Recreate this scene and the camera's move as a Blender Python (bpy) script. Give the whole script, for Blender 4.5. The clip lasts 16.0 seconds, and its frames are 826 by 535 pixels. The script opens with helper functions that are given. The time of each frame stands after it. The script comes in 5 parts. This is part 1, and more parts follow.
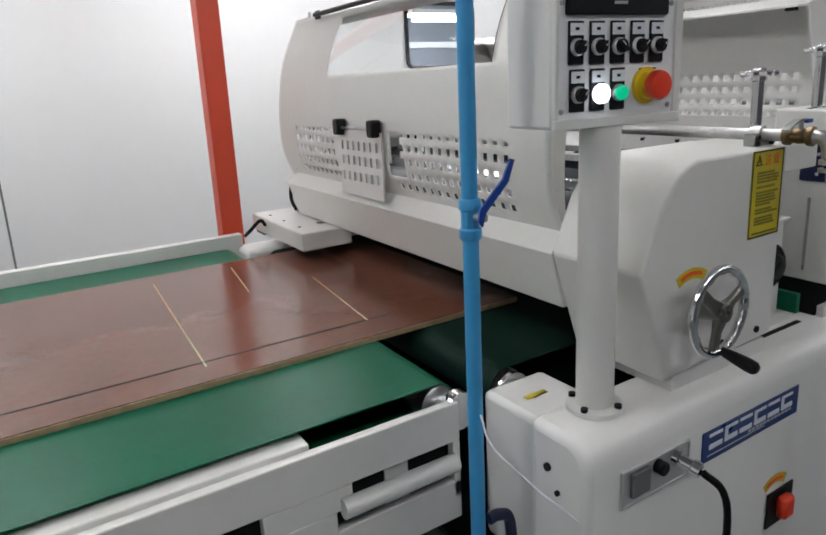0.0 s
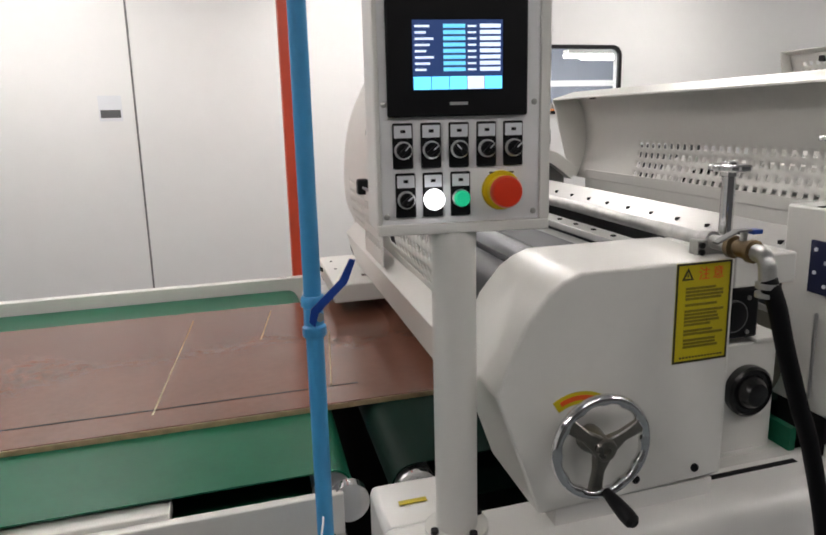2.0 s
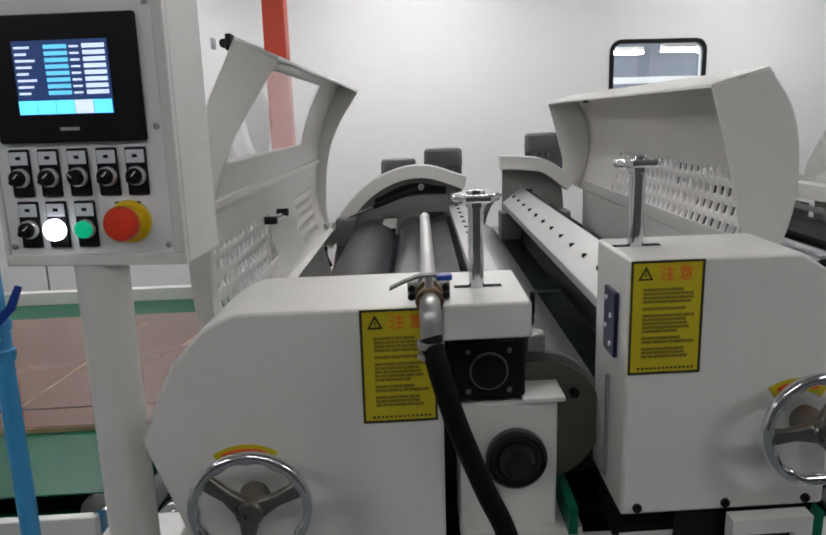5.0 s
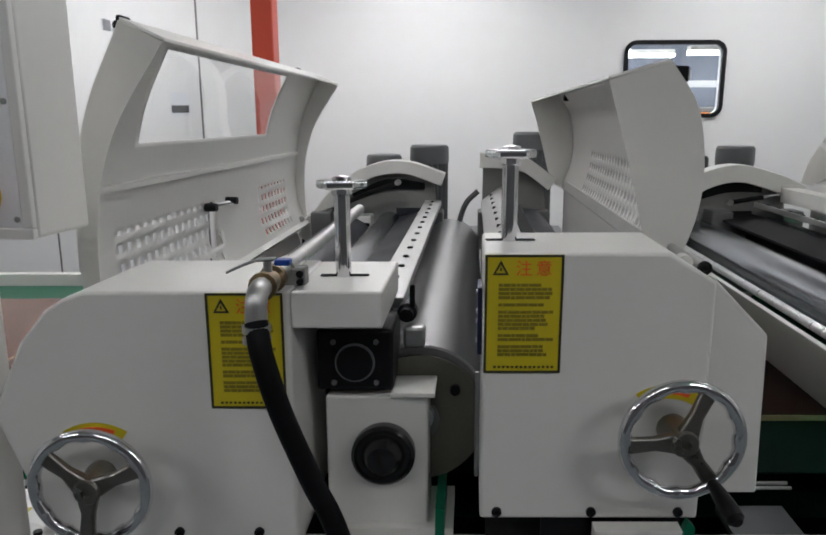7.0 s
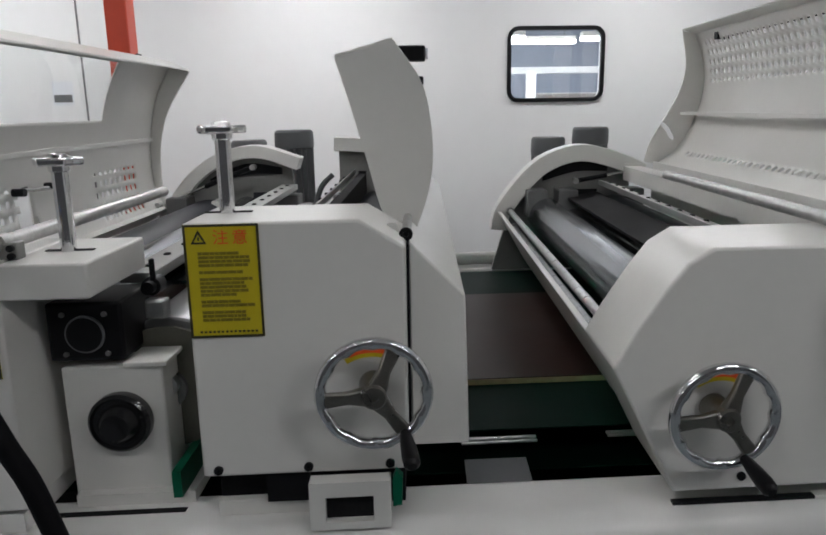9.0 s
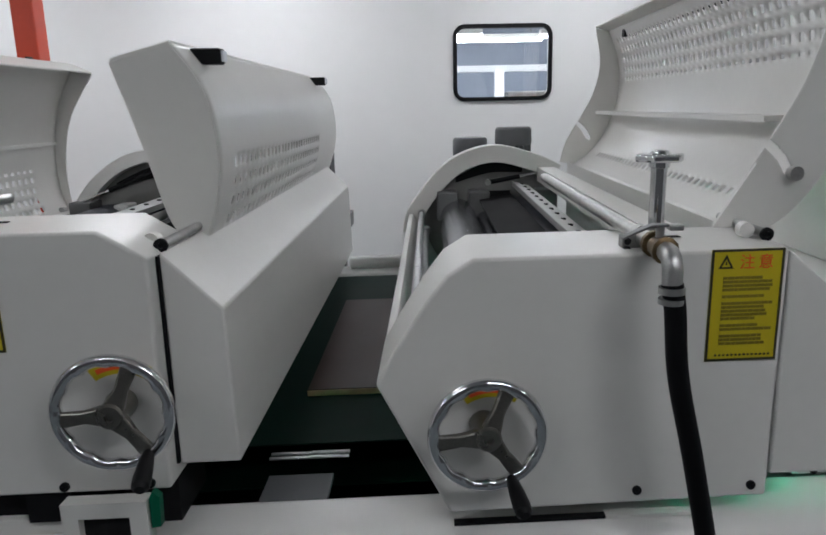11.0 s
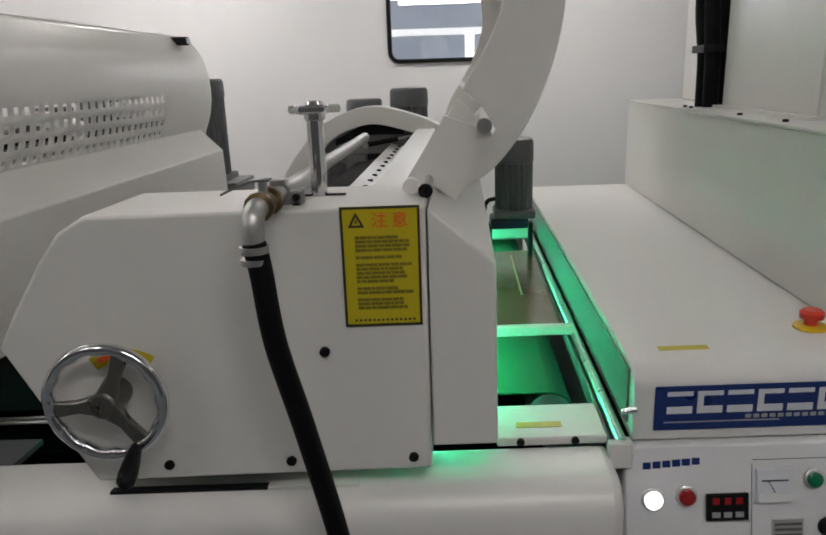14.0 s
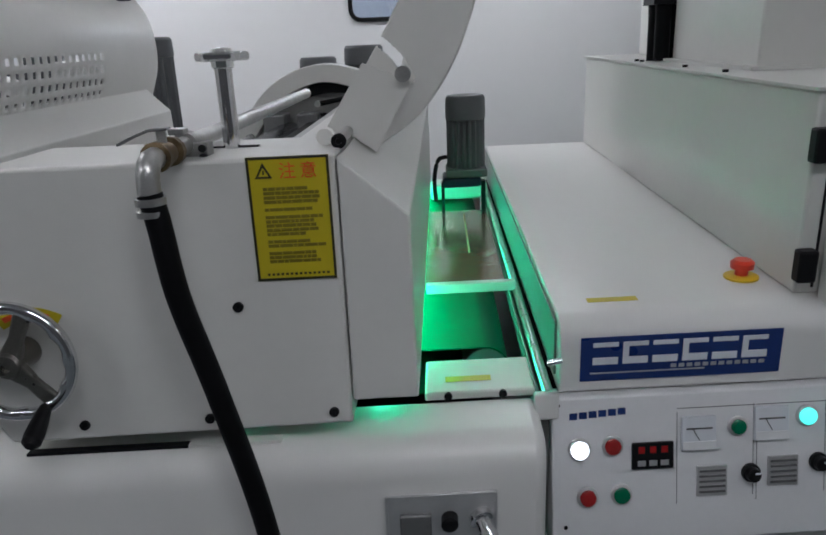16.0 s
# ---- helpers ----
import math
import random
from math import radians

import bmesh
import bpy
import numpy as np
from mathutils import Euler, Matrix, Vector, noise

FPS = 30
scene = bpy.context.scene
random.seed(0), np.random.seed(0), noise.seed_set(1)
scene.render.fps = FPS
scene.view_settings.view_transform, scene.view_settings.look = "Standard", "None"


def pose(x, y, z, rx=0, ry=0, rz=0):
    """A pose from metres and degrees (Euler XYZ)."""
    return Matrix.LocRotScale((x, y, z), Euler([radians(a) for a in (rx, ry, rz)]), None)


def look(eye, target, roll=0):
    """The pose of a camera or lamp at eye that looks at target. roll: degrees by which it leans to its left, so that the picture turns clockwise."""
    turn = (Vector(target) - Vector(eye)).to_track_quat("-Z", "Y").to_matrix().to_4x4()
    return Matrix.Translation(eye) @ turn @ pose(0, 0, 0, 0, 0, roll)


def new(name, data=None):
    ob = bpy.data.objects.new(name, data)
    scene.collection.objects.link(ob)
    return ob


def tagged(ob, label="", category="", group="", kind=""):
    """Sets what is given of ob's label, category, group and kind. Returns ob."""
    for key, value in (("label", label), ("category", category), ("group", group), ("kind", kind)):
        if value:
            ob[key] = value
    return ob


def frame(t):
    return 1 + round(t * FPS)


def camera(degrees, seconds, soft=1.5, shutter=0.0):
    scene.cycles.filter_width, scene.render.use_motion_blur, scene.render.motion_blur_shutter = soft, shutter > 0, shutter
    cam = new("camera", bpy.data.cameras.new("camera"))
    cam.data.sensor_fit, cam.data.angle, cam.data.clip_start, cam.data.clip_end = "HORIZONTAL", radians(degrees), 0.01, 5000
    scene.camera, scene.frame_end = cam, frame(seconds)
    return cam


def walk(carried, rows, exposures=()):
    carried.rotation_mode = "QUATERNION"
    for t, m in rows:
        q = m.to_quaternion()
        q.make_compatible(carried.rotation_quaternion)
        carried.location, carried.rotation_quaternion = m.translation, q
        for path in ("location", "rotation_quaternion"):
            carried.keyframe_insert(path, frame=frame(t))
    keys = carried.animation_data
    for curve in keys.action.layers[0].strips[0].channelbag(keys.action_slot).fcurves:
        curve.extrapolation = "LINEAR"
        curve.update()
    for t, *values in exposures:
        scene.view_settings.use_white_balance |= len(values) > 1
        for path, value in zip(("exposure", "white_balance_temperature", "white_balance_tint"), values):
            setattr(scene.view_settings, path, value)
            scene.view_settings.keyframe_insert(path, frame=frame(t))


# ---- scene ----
cam = camera(61.17, 16.0, soft=1.8)
PATH = [
    (0, (-0.077, 0.054, 1.499), (1.003, 1.658, 0.988), -2.8),
    (0.5, (0.057, 0.066, 1.538), (1.071, 1.711, 1.02), -3.0),
    (1, (0.195, 0.009, 1.544), (1.105, 1.729, 1.085), -2.2),
    (1.5, (0.376, -0.088, 1.565), (1.125, 1.722, 1.163), -2.5),
    (2, (0.553, -0.172, 1.598), (1.13, 1.696, 1.178), -1.4),
    (2.5, (0.667, -0.139, 1.6), (1.233, 1.742, 1.222), -1.6),
    (3, (0.84, -0.092, 1.618), (1.33, 1.813, 1.257), -1.3),
    (3.5, (0.959, -0.072, 1.63), (1.443, 1.835, 1.27), -0.4),
    (4, (1.164, -0.115, 1.621), (1.479, 1.824, 1.247), -0.9),
    (4.5, (1.319, -0.174, 1.611), (1.485, 1.778, 1.208), -0.7),
    (4.7, (1.363, -0.197, 1.622), (1.507, 1.753, 1.203), -1.1),
    (7, (1.744, -0.186, 1.589), (1.727, 1.77, 1.175), -0.2),
    (7.5, (1.825, -0.173, 1.592), (1.8, 1.78, 1.165), 0.4),
    (8, (1.958, -0.213, 1.582), (1.945, 1.743, 1.165), -0.7),
    (8.5, (2.087, -0.253, 1.565), (2.116, 1.702, 1.145), -1.5),
    (9, (2.163, -0.268, 1.562), (2.278, 1.679, 1.119), -0.9),
    (9.2, (2.209, -0.268, 1.56), (2.335, 1.677, 1.11), -1.2),
    (11.3, (2.692, -0.236, 1.566), (2.762, 1.712, 1.119), -1.4),
    (11.5, (2.758, -0.242, 1.561), (2.8, 1.705, 1.107), -1.7),
    (12, (2.886, -0.273, 1.548), (2.922, 1.67, 1.076), -1.9),
    (12.5, (2.979, -0.279, 1.535), (3.067, 1.657, 1.041), -1.2),
    (13, (3.102, -0.254, 1.526), (3.178, 1.681, 1.026), -2.1),
    (13.5, (3.205, -0.214, 1.523), (3.241, 1.718, 1.009), -2.3),
    (14, (3.267, -0.194, 1.516), (3.268, 1.734, 0.986), -1.9),
    (14.5, (3.357, -0.187, 1.507), (3.274, 1.732, 0.948), -2.7),
    (15, (3.39, -0.19, 1.504), (3.291, 1.718, 0.915), -2.6),
    (15.5, (3.375, -0.186, 1.494), (3.352, 1.718, 0.884), -2.1),
    (16, (3.373, -0.181, 1.484), (3.425, 1.719, 0.859), -2.3),
]
EXPOSURES = [(0.0, 0.5, 6300, 10), (1.0, 0.6, 6700, 11), (2.0, 0.45, 6800, 12), (3.5, 0.35, 6900, 12), (4.5, 0.2, 6500, 10), (7.0, 0.15, 6300, 10), (9.0, 0.12, 6300, 10), (11.5, 0.06, 6100, 10), (12.5, 0.08, 6300, 11), (13.5, 0.06, 6200, 10), (14.0, 0.07, 6700, 12), (14.5, 0.08, 6800, 12), (15.3, 0.05, 6500, 12), (16.0, 0.0, 6000, 11)]
walk(cam, [(t, look(eye, target, roll)) for t, eye, target, roll in PATH], EXPOSURES)

# ---- world and light ----
world = bpy.data.worlds.new("world")
world.use_nodes = True
world.node_tree.nodes["Background"].inputs[0].default_value = (0.9, 0.95, 1.0, 1)
world.node_tree.nodes["Background"].inputs[1].default_value = 0.02
scene.world = world
LAMP_STRENGTH = 30.0
LAMP_COLOUR = (1.0, 0.985, 0.975, 1)

# ---- materials ----
def node(nt, kind, **inputs):
    n = nt.nodes.new(kind)
    for k, v in inputs.items():
        n.inputs[k.replace("_", " ")].default_value = v
    return n


def material(name, colour, rough=0.5, metal=0.0, vary=0.08, scale=6.0, bump=0.0, bump_scale=200.0, coat=0.0, rough_vary=0.03, stretch=None, spec=0.5):
    """A surface with two scales of colour and gloss variation, and fine relief."""
    m = bpy.data.materials.new(name)
    m.use_nodes = True
    nt = m.node_tree
    b = nt.nodes["Principled BSDF"]
    b.inputs["Metallic"].default_value = metal
    b.inputs["Coat Weight"].default_value = coat
    b.inputs["Specular IOR Level"].default_value = spec
    co = nt.nodes.new("ShaderNodeTexCoord")
    vec = co.outputs["Object"]
    if stretch:
        mp = nt.nodes.new("ShaderNodeMapping")
        mp.inputs["Scale"].default_value = stretch
        nt.links.new(vec, mp.inputs["Vector"])
        vec = mp.outputs["Vector"]
    big = node(nt, "ShaderNodeTexNoise", Scale=scale, Detail=3.0)
    fine = node(nt, "ShaderNodeTexNoise", Scale=scale * 14, Detail=2.0)
    nt.links.new(vec, big.inputs["Vector"])
    nt.links.new(vec, fine.inputs["Vector"])
    mix = nt.nodes.new("ShaderNodeMath")
    mix.operation = "MULTIPLY_ADD"
    mix.inputs[1].default_value = 0.4
    nt.links.new(fine.outputs["Fac"], mix.inputs[0])
    nt.links.new(big.outputs["Fac"], mix.inputs[2])
    ramp = nt.nodes.new("ShaderNodeMapRange")
    ramp.inputs["From Min"].default_value, ramp.inputs["From Max"].default_value = 0.45, 0.95
    ramp.inputs["To Min"].default_value, ramp.inputs["To Max"].default_value = 1 - vary, 1 + vary
    nt.links.new(mix.outputs[0], ramp.inputs["Value"])
    mul = nt.nodes.new("ShaderNodeVectorMath")
    mul.operation = "SCALE"
    mul.inputs[0].default_value = colour
    nt.links.new(ramp.outputs[0], mul.inputs["Scale"])
    nt.links.new(mul.outputs[0], b.inputs["Base Color"])
    rr = nt.nodes.new("ShaderNodeMapRange")
    rr.inputs["From Min"].default_value, rr.inputs["From Max"].default_value = 0.35, 0.65
    rr.inputs["To Min"].default_value, rr.inputs["To Max"].default_value = max(rough - rough_vary, 0.02), rough + rough_vary
    nt.links.new(big.outputs["Fac"], rr.inputs["Value"])
    b.inputs["Roughness"].default_value = rough
    if rough_vary:
        nt.links.new(rr.outputs[0], b.inputs["Roughness"])
    if bump:
        bn = node(nt, "ShaderNodeTexNoise", Scale=bump_scale, Detail=2.0)
        nt.links.new(vec, bn.inputs["Vector"])
        bm_ = node(nt, "ShaderNodeBump", Strength=bump, Distance=0.002)
        nt.links.new(bn.outputs["Fac"], bm_.inputs["Height"])
        nt.links.new(bm_.outputs[0], b.inputs["Normal"])
    return m


def glow(name, colour, strength):
    m = bpy.data.materials.new(name)
    m.use_nodes = True
    b = m.node_tree.nodes["Principled BSDF"]
    b.inputs["Base Color"].default_value = (*colour[:3], 1)
    b.inputs["Emission Color"].default_value = (*colour[:3], 1)
    b.inputs["Emission Strength"].default_value = strength
    return m


WHITE = material("white_powder_coat", (0.70, 0.69, 0.66), 0.29, vary=0.03, scale=3, bump=0.08, bump_scale=350, rough_vary=0.0)
WHITE_B = material("white_bed_paint", (0.75, 0.74, 0.72), 0.28, vary=0.015, scale=2.5, bump=0.06, bump_scale=420, rough_vary=0.0)
WALL = material("wall_paint", (0.78, 0.78, 0.78), 0.36, vary=0.02, scale=0.8, bump=0.06, bump_scale=120, rough_vary=0.0)
WALL_DARK = material("fill_cutting_dark", (0.10, 0.10, 0.105), 0.6, vary=0.1, scale=1)
CEIL = material("bounce_cutting_grey", (0.45, 0.45, 0.45), 0.8, vary=0.02)
FLOOR = material("grey_floor_coating", (0.16, 0.18, 0.19), 0.35, vary=0.15, scale=1.5, bump=0.05)
# Copy of the green belt with the coaters' shade put into its colour.
BELT_SHADED = material("shaded_green_belt", (0.0018, 0.016, 0.011), 0.6, vary=0.2, scale=4, bump=0.12, bump_scale=500, spec=0.12)
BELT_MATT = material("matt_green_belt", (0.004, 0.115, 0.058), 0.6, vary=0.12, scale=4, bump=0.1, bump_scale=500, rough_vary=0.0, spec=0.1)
# Brown board with the shade between the coaters put into its colour.
BOARD_SHADED = material("shaded_brown_board", (0.032, 0.013, 0.010), 0.4, vary=0.2, scale=3, spec=0.2)
# Grey lowered to hold down the light on the skirt and channel.
SKIRT = material("toned_down_skirt_grey", (0.15, 0.15, 0.145), 0.33, vary=0.06, scale=5)
GREEN = material("green_belt", (0.004, 0.098, 0.052), 0.34, vary=0.14, scale=4, bump=0.1, bump_scale=500, rough_vary=0.0, spec=0.16)
BOARD = material("brown_board", (0.150, 0.060, 0.038), 0.2, vary=0.13, scale=3, bump=0.03, bump_scale=400, rough_vary=0.0)
BOARD_EDGE = material("raw_board_edge", (0.42, 0.30, 0.17), 0.7, vary=0.2, scale=30)
RED = material("red_column_paint", (0.62, 0.065, 0.025), 0.4, vary=0.06, scale=4)
CHROME = material("polished_chrome", (0.75, 0.75, 0.76), 0.12, 1.0, vary=0.05, rough_vary=0.05)
STEEL = material("brushed_steel", (0.52, 0.52, 0.53), 0.3, 1.0, vary=0.12, scale=5, bump=0.06, stretch=(1, 12, 1))
ALU = material("cast_aluminium", (0.21, 0.20, 0.18), 0.3, 0.9, vary=0.2, scale=20, bump=0.2, bump_scale=300)
ROLLER = material("steel_roller", (0.25, 0.26, 0.28), 0.2, 1.0, vary=0.08, scale=3)
RUBBER = material("grey_rubber", (0.026, 0.028, 0.035), 0.38, vary=0.15, spec=0.25)
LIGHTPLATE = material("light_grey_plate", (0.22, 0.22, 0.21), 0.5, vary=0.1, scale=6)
SATIN = material("satin_ground_roller", (0.47, 0.47, 0.46), 0.36, 0.75, vary=0.06, scale=4, stretch=(1, 0.15, 1))
# Darker tone of the satin steel, for the smoothing roller alone.
SATIN_ROLL = material("darker_ground_roller", (0.33, 0.33, 0.33), 0.33, 0.75, vary=0.1, scale=4, stretch=(1, 0.15, 1))
FAR_WALL = material("pale_blue_wall", (0.20, 0.23, 0.29), 0.5, vary=0.12, scale=1)
BLACK = material("black_plastic", (0.006, 0.006, 0.007), 0.45, vary=0.2, spec=0.2)
BLACK_GLOSS = material("glossy_black_plastic", (0.012, 0.012, 0.013), 0.24, vary=0.2, spec=0.45)
HOSE = material("black_hose_rubber", (0.004, 0.004, 0.005), 0.55, vary=0.25, scale=12, bump=0.2, spec=0.13)
# Near black standing for shade in gaps and insides, also for dark marks.
DARK = material("shade_and_mark_black", (0.010, 0.010, 0.011), 0.8, vary=0.3, spec=0.2)
GREY = material("grey_motor_paint", (0.10, 0.105, 0.11), 0.45, vary=0.1, scale=8)
GREYPLATE = material("grey_steel_plate", (0.17, 0.17, 0.17), 0.45, 0.3, vary=0.12, scale=6)
YELLOW = material("yellow_label", (0.54, 0.44, 0.015), 0.35, vary=0.04)
LABEL_DARK = material("label_print_olive", (0.21, 0.17, 0.012), 0.5, vary=0.2)
LABEL_BLACK = material("label_print_black", (0.03, 0.028, 0.01), 0.5)
LABEL_RED = material("label_print_red", (0.75, 0.10, 0.02), 0.5)
ORANGE = material("orange_print", (0.72, 0.2, 0.02), 0.5)
BLUE = material("blue_pipe_paint", (0.045, 0.30, 0.60), 0.42, vary=0.06, scale=5)
BLUE_D = material("blue_valve_handle", (0.008, 0.05, 0.30), 0.35)
NAVY = material("navy_terminal_plastic", (0.006, 0.010, 0.045), 0.4, vary=0.15)
OLIVE = material("olive_grey_shield", (0.12, 0.118, 0.095), 0.45, 0.3, vary=0.15, scale=8)
BLUE_S = material("blue_sign_plate", (0.012, 0.035, 0.16), 0.3, vary=0.08)
SIGN_W = material("white_sign_print", (0.72, 0.74, 0.78), 0.35, vary=0.03)
BRASS = material("worn_brass", (0.17, 0.12, 0.065), 0.38, 0.9, vary=0.25, scale=25)
GALV = material("galvanised_fitting", (0.46, 0.46, 0.45), 0.38, 0.9, vary=0.2, scale=30, bump=0.15)
PANEL_M = material("console_panel_print", (0.80, 0.80, 0.81), 0.4, vary=0.03)
SILVER = material("silver_legend_plate", (0.6, 0.6, 0.6), 0.35, 0.6)
BTN_RED = material("red_button", (0.75, 0.045, 0.015), 0.3, vary=0.03)
BTN_DKRED = material("dark_red_lens", (0.35, 0.02, 0.02), 0.2)
BTN_GREEN = material("green_lens", (0.0, 0.16, 0.07), 0.2)
BTN_YEL = material("yellow_ring", (0.75, 0.52, 0.01), 0.4)
LIT_WHITE = glow("lit_white_lens", (0.92, 0.95, 1.0), 3.0)
LIT_TEAL = glow("lit_teal_lens", (0.1, 0.9, 0.75), 1.6)
LIT_GREEN = glow("lit_green_lens", (0.0, 0.35, 0.17), 0.7)
UV_GLOW = glow("green_lamp_glow", (0.05, 1.0, 0.50), 64.0)
LAMP = glow("ceiling_lamp_glow", LAMP_COLOUR, LAMP_STRENGTH)
LAMP_FAR = glow("far_lamp_glow", (0.90, 0.95, 1.0), 16.0)
SCREEN = glow("screen_background", (0.012, 0.03, 0.10), 1.0)
SCREEN_CELL = glow("screen_cells", (0.10, 0.42, 0.62), 1.2)
SCREEN_TEXT = glow("screen_text", (0.55, 0.65, 0.80), 1.0)
SCREEN_BAR = glow("screen_button_bar", (0.10, 0.55, 0.85), 1.4)


def glass(name, rough=0.0, tint=(0.97, 0.98, 0.98, 1), ior=1.45):
    m = bpy.data.materials.new(name)
    m.use_nodes = True
    b = m.node_tree.nodes["Principled BSDF"]
    b.inputs["Base Color"].default_value = tint
    b.inputs["Transmission Weight"].default_value = 1.0
    b.inputs["Roughness"].default_value = rough
    b.inputs["IOR"].default_value = ior
    return m


GLASS = glass("window_glass")
ACRYLIC = glass("clear_acrylic", 0.0, ior=1.22)

# ---- mesh helpers; the line stands slightly askew to the room's front ----
SKEW = 0.0748


def thing(name, loc, label, category, group="", kind=""):
    """An Empty at a thing's base; its parts are given in metres of the plan."""
    e = new(name)
    e.location = (loc[0] + SKEW * (loc[1] - 0.9), loc[1], loc[2])
    e["plan"] = loc
    e.empty_display_size = 0.05
    return tagged(e, label, category, group, kind)


def smooth(me, angle=35):
    for p in me.polygons:
        p.use_smooth = True
    me.set_sharp_from_angle(angle=radians(angle))


def part(name, bm, mat, parent=None, label="", bevel=0.0, local=False, kind="", segments=2):
    """Links a bmesh as ONE mesh under a thing or part. Plan metres, or the thing's own metres if local."""
    me = bpy.data.meshes.new(name)
    bmesh.ops.recalc_face_normals(bm, faces=bm.faces)
    root = parent
    while root is not None and root.parent is not None:
        root = root.parent
    if not local:
        for v in bm.verts:
            v.co.x += SKEW * (v.co.y - 0.9)
        if root is not None:
            off = Vector(root.location)
            for v in bm.verts:
                v.co -= off
    bm.to_mesh(me)
    bm.free()
    me.materials.append(mat)
    ob = new(name, me)
    smooth(me)
    if parent is not None:
        ob.parent = parent
    if bevel:
        md = ob.modifiers.new("edge", "BEVEL")
        md.width, md.segments, md.limit_method, md.angle_limit = bevel, segments, "ANGLE", radians(40)
    if label:
        ob["label"] = label
    if kind:
        ob["kind"] = kind
    return ob


def box(x0, x1, y0, y1, z0, z1, bm=None):
    bm = bm or bmesh.new()
    vs = [bm.verts.new((x, y, z)) for x in (x0, x1) for y in (y0, y1) for z in (z0, z1)]
    for q in ((0, 1, 3, 2), (4, 6, 7, 5), (0, 4, 5, 1), (2, 3, 7, 6), (0, 2, 6, 4), (1, 5, 7, 3)):
        bm.faces.new([vs[i] for i in q])
    return bm


def prism(outline, y0, y1, bm=None, holes=()):
    """An outline of (x, z) drawn out from y0 to y1."""
    bm = bm or bmesh.new()
    a = [bm.verts.new((x, y0, z)) for x, z in outline]
    b = [bm.verts.new((x, y1, z)) for x, z in outline]
    n = len(outline)
    bm.faces.new(a)
    bm.faces.new(b[::-1])
    for i in range(n):
        bm.faces.new((a[i], b[i], b[(i + 1) % n], a[(i + 1) % n]))
    return bm


def band(outer, inner, y0, y1, bm=None):
    """A strip between two curves of (x, z) with as many points each, drawn out from y0 to y1."""
    bm = bm or bmesh.new()
    rows = []
    for o, i in zip(outer, inner):
        rows.append([bm.verts.new(c) for c in ((o[0], y0, o[1]), (i[0], y0, i[1]), (i[0], y1, i[1]), (o[0], y1, o[1]))])
    for r, s in zip(rows, rows[1:]):
        for k in range(4):
            bm.faces.new((r[k], r[(k + 1) % 4], s[(k + 1) % 4], s[k]))
    bm.faces.new(rows[0])
    bm.faces.new(rows[-1][::-1])
    return bm


def tube(p0, p1, r, bm=None, seg=24, r2=None, caps=True):
    bm = bm or bmesh.new()
    p0, p1 = Vector(p0), Vector(p1)
    d = p1 - p0
    q = d.to_track_quat("Z", "Y").to_matrix().to_4x4()
    bmesh.ops.create_cone(bm, cap_ends=caps, segments=seg, radius1=r, radius2=r if r2 is None else r2, depth=d.length, matrix=Matrix.Translation((p0 + p1) / 2) @ q)
    return bm


def lathe(profile, base, axis, bm=None, seg=32):
    """Rings of (radius, height) along an axis from base, closed at both ends."""
    bm = bm or bmesh.new()
    q = Vector(axis).to_track_quat("Z", "Y").to_matrix()
    rings = []
    for r, h in profile:
        rings.append([bm.verts.new(Vector(base) + q @ Vector((r * math.cos(a), r * math.sin(a), h))) for a in (2 * math.pi * k / seg for k in range(seg))])
    for r, s in zip(rings, rings[1:]):
        for k in range(seg):
            bm.faces.new((r[k], r[(k + 1) % seg], s[(k + 1) % seg], s[k]))
    bm.faces.new(rings[0][::-1])
    bm.faces.new(rings[-1])
    return bm


def sweep(points, r, bm=None, seg=12, sub=8):
    """A round hose or rod through points, on a smooth curve."""
    bm = bm or bmesh.new()
    pts = [Vector(p) for p in points]
    ext = [2 * pts[0] - pts[1], *pts, 2 * pts[-1] - pts[-2]]
    line = []
    for a, b, c, d in zip(ext, ext[1:], ext[2:], ext[3:]):
        for k in range(sub):
            t = k / sub
            line.append(0.5 * (2 * b + (c - a) * t + (2 * a - 5 * b + 4 * c - d) * t * t + (3 * b - a - 3 * c + d) * t ** 3))
    line.append(pts[-1])
    rings, up = [], Vector((0.31, 0.2, 0.93)).normalized()
    for i, p in enumerate(line):
        d = (line[min(i + 1, len(line) - 1)] - line[max(i - 1, 0)]).normalized()
        u = d.cross(up).normalized()
        w = d.cross(u)
        rings.append([bm.verts.new(p + r * (math.cos(a) * u + math.sin(a) * w)) for a in (2 * math.pi * k / seg for k in range(seg))])
    for a, b in zip(rings, rings[1:]):
        for k in range(seg):
            bm.faces.new((a[k], a[(k + 1) % seg], b[(k + 1) % seg], b[k]))
    bm.faces.new(rings[0][::-1])
    bm.faces.new(rings[-1])
    return bm


